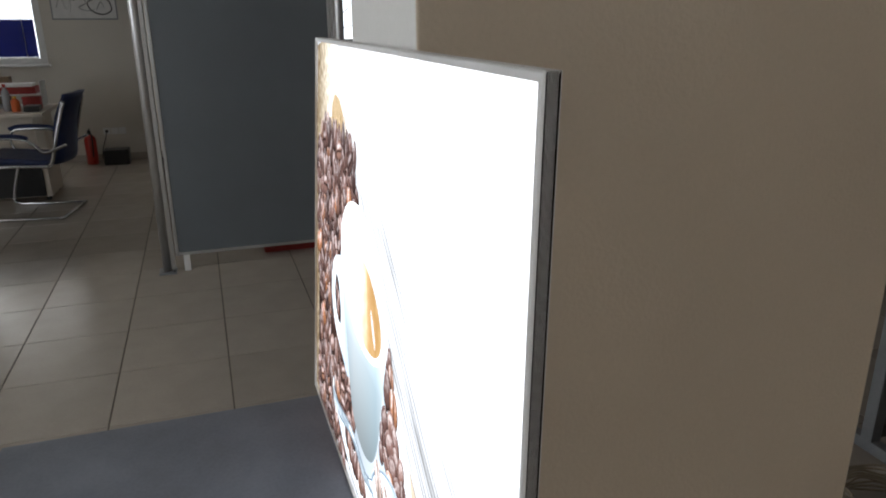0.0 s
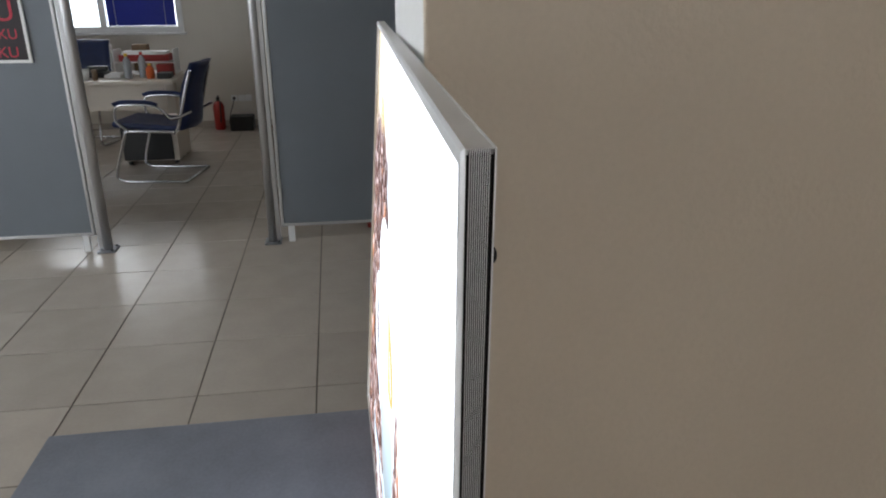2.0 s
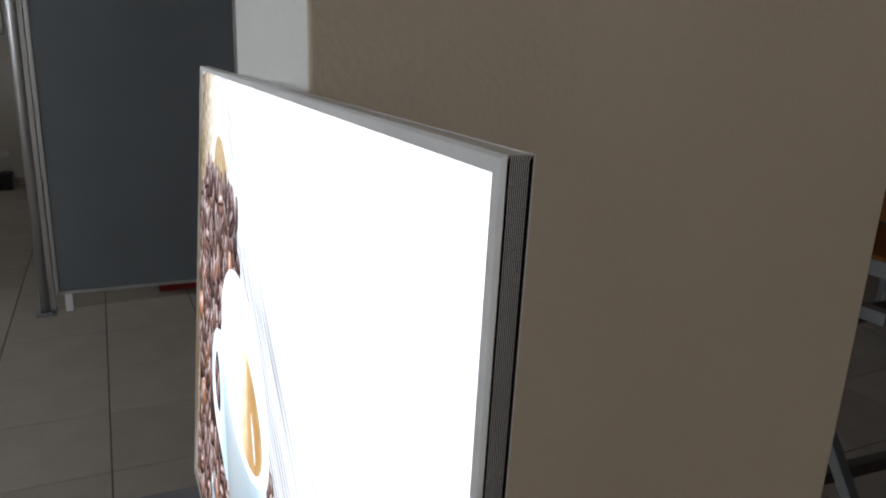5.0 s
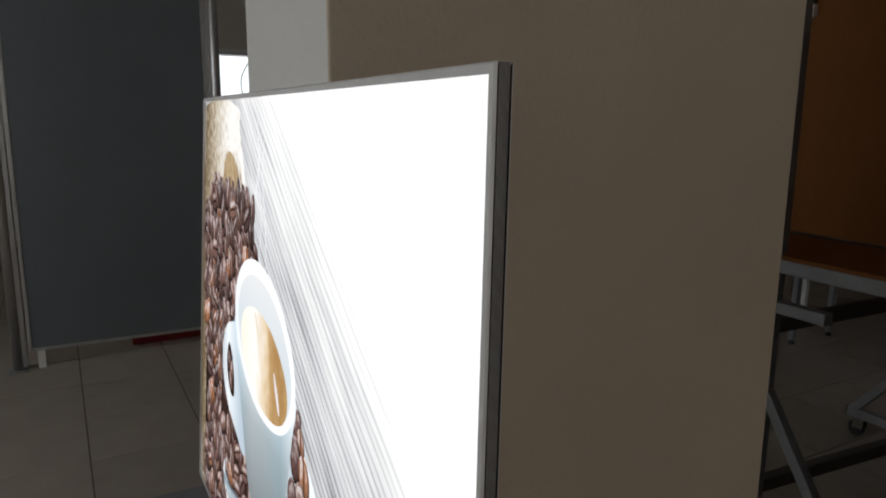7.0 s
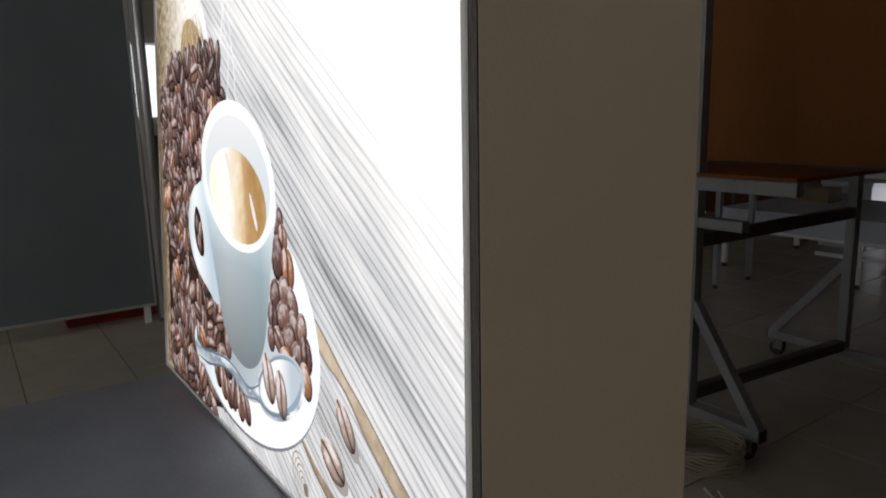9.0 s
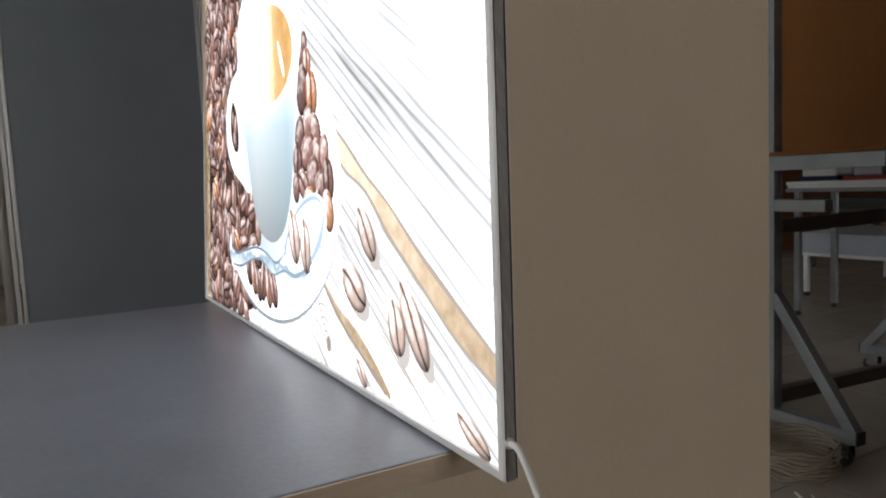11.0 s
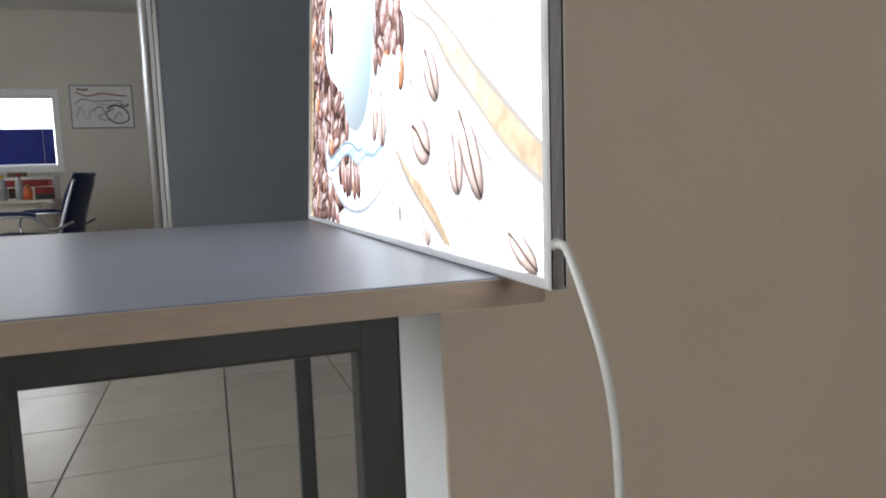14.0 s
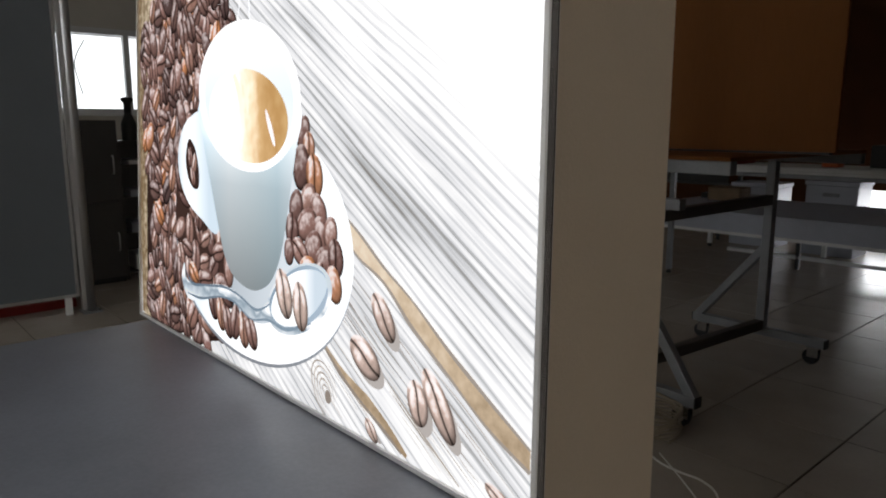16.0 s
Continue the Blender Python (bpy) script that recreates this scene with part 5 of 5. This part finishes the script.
part("beam", bar((0, 0.024, 0.800), (0, LEN - 0.024, 0.805), 0.046, 0.050), M["brown_steel"], tr, "dark brown upper beam")
part("bed", B(-0.46, 0.412, -0.03, LEN + 0.03, 1.0515, 1.066, 0.002), M["brown"], tr, "orange-brown board bed")
bb = thing("display_board", "tall orange-brown board standing on the trolley", "board", TROLLEY @ pose(0, 0.45, 1.0665))
part("board", B(-1.6, 0.57, -0.010, 0.010, 0.008, 1.35, 0.002), M["brown"], bb)
part("board_foot", B(-1.6, 0.55, -0.014, 0.014, 0.0, 0.0079), M["black"], bb, "dark bottom strip")
cl = thing("corner_clamp", "white plastic clamp on the board edge", "clamp", TROLLEY @ pose(-0.30, 0.432, 1.95))
part("jaw", B(-0.035, 0.035, -0.02, 0.0078, -0.025, 0.025, 0.004), M["pvc"], cl)
part("grip", B(-0.032, 0.03, -0.024, 0.004, 0.026, 0.06, 0.004), M["black"], cl)

# coiled cable on the floor
coil = bmesh.new()
r3 = random.Random(5)
line = []
for k in range(150):
    a = k * 2 * math.pi / 17
    rr = 0.125 + 0.035 * math.sin(k * 0.37) + r3.uniform(-0.006, 0.006)
    line.append((-1.00 + rr * math.cos(a) * 0.95, 1.79 + rr * 1.1 * math.sin(a), 0.008 + 0.0007 * k + 0.012 * math.sin(k * 0.9) ** 2))
tube(smooth_path(line, 3), 0.0042, 7, bm=coil)
solid("coiled_cable", coil, M["old_cable"], "tangled coil of cream cable on the floor", "cable")
solid("loose_cable", tube(smooth_path([(-0.90, 1.68, 0.0045), (-0.82, 1.64, 0.004), (-0.74, 1.63, 0.004), (-0.66, 1.63, 0.004), (-0.58, 1.58, 0.004), (-0.52, 1.45, 0.004), (-0.50, 1.2, 0.004)], 8), 0.0038, 8), M["cable"], "loose white cable end across the floor tiles", "cable")


# ---- workshop beyond ----
def long_table(name, label, x0, x1, y0, y1, z, apron, mats, legs, stretcher):
    t = thing(name, label, "table", pose((x0 + x1) / 2, (y0 + y1) / 2, 0), "workshop tables")
    sh = Matrix.Translation((-(x0 + x1) / 2, -(y0 + y1) / 2, 0))

    def add(n, bm, mat, lab=""):
        bm.transform(sh)
        part(n, bm, mat, t, lab)
    add("tabletop", B(x0, x1, y0, y1, z - 0.025, z, 0.003), mats[0])
    if apron:
        add("apron", B(x0 + 0.01, x1 - 0.01, y0 + 0.002, y0 + 0.018, apron, z - 0.0255, 0.002), mats[0], "pale sheet apron")
        add("apron_edge", B(x0, x1, y0 - 0.006, y0 + 0.03, apron - 0.025, apron - 0.0005, 0.003), mats[1], "white lower edge")
    for x in legs:
        for y in (y0 + 0.03, y1 - 0.05):
            add("leg", bar((x, y, 0.03), (x, y, (apron - 0.0255 if apron and y < y0 + 0.1 else z - 0.0255)), 0.038, 0.038), mats[1])
            add("levelling_foot", turned([(0.022, 0), (0.022, 0.012), (0.008, 0.0295)], (x, y, 0), 12), M["dark_steel"])
    if stretcher:
        add("stretcher", bar((x0 + 0.5, (y0 + y1) / 2, stretcher), (x1 - 0.1, (y0 + y1) / 2, stretcher), 0.03, 0.03), mats[1])
        for x in legs[1:]:
            add("stretcher_post", bar((x, (y0 + y1) / 2, 0.0), (x, (y0 + y1) / 2, z - 0.0255), 0.03, 0.03), M["dark_steel"])
    return t


long_table("white_work_table", "long pale table with a grey sheet apron and white legs", -3.0, 1.0, 4.88, 6.10, 0.50, 0.345, (M["trough"], M["pvc"]), (-2.96, -1.9, -0.8, 0.9), 0.10)
long_table("high_work_bench", "high white-topped bench on grey legs", -2.62, 1.9, 4.15, 4.65, 0.915, 0.87, (M["pvc"], M["steel"]), (-2.55, 1.8), None)
long_table("black_bench", "low black bench against the far wall", -4.0, -3.0, 6.45, 6.95, 0.70, 0.59, (M["black"], M["dark_steel"]), (-3.9, -3.1), None)
for x, y, z, a, b, c, mat, lab in ((-2.65, 5.75, 0.5005, 0.30, 0.22, 0.12, "card", "brown box on the pale table"), (-2.80, 5.85, 0.5005, 0.25, 0.2, 0.05, "black", "black tool case on the pale table"),
                                   (-1.30, 4.35, 0.9155, 0.10, 0.10, 0.06, "orange", "small orange box on the high bench"), (-1.0, 4.45, 0.9155, 0.2, 0.14, 0.14, "black", "black tool box on the high bench")):
    solid("tool_box", B(x - a / 2, x + a / 2, y - b / 2, y + b / 2, z, z + c, 0.006), M[mat], lab, "box")

# clutter on the high bench and behind the pale table
printer = thing("desktop_machine", "small white and black machine on the high bench", "machine", pose(-2.47, 4.38, 0.9155))
part("housing", B(-0.12, 0.12, -0.10, 0.10, 0.03, 0.13, 0.012, 3), M["pvc"], printer)
part("base", B(-0.13, 0.13, -0.11, 0.11, 0.0, 0.0295, 0.004), M["blue"], printer, "dark blue base")
part("lid", B(-0.11, 0.02, -0.09, 0.09, 0.1305, 0.155, 0.006), M["black"], printer, "black lid")
solid("red_tray", B(-2.26, -1.86, 4.20, 4.50, 0.9155, 0.942, 0.005), M["red_card"], "flat red tray with tools on the high bench", "tray")
solid("tool_case", B(-2.22, -2.04, 4.25, 4.42, 0.9425, 0.995, 0.010, 3), M["trough"], "pale grey tool case in the red tray", "case")
solid("cable_box", B(-2.02, -1.89, 4.24, 4.45, 0.9425, 1.03, 0.008, 3), M["black"], "black plastic box in the red tray", "box")
for x, y, h in ((-2.20, 6.32, 0.68), (-2.92, 6.36, 0.62)):
    crate = thing("storage_crate", "pale lavender-grey storage crate standing on the floor", "crate", pose(x, y, 0), "storage crates")
    part("body", B(0, 0.44, 0, 0.36, 0.0, h - 0.04, 0.008), M["trough"], crate)
    part("lid", B(-0.01, 0.45, -0.01, 0.37, h - 0.0395, h, 0.006), M["trough"], crate)
    part("grip", B(0.15, 0.29, -0.012, -0.0005, h - 0.14, h - 0.11, 0.003), M["steel"], crate)

# ---- floor tiles ----
tb = bmesh.new()
g = TILE / 2 - 0.0028
ring = [[tb.verts.new((sx * (g - d), sy * (g - d), z)) for sx, sy in ((-1, -1), (1, -1), (1, 1), (-1, 1))] for d, z in ((0, -0.006), (0, -0.0012), (0.0014, 0.0))]
for a, b in zip(ring, ring[1:]):
    for k in range(4):
        tb.faces.new((a[k], a[(k + 1) % 4], b[(k + 1) % 4], b[k]))
tb.faces.new(ring[-1])
tile_mesh = mesh_of("tile", tb, M["tile"])
tile_verts = [v.co.copy() for v in tile_mesh.vertices]
tile_faces = [tuple(p.vertices) for p in tile_mesh.polygons]
verts, faces, r5 = [], [], random.Random(3)
for i in range(-13, 19):
    for j in range(-10, 20):
        cx, cy = TX + (i + 0.5) * TILE, TY + (j + 0.5) * TILE
        if not (WEST < cx < EAST and SOUTH < cy < NORTH):
            continue
        if -12 <= i <= 5 and -7 <= j <= 9 and len(floor.children) < 300 and not (j > 3 and i < -5):
            ob = new("tile", tile_mesh)
            ob.parent = floor
            ob.location = (cx, cy, r5.uniform(-0.0004, 0.0))
        else:
            n0 = len(verts)
            verts += [(v.x + cx, v.y + cy, v.z) for v in tile_verts]
            faces += [tuple(n0 + q for q in f) for f in tile_faces]
me = bpy.data.meshes.new("far_tiles")
me.from_pydata(verts, [], faces)
me.materials.append(M["tile"])
ob = new("far_tiles", me)
ob.parent = floor
tagged(ob, kind="stuff")
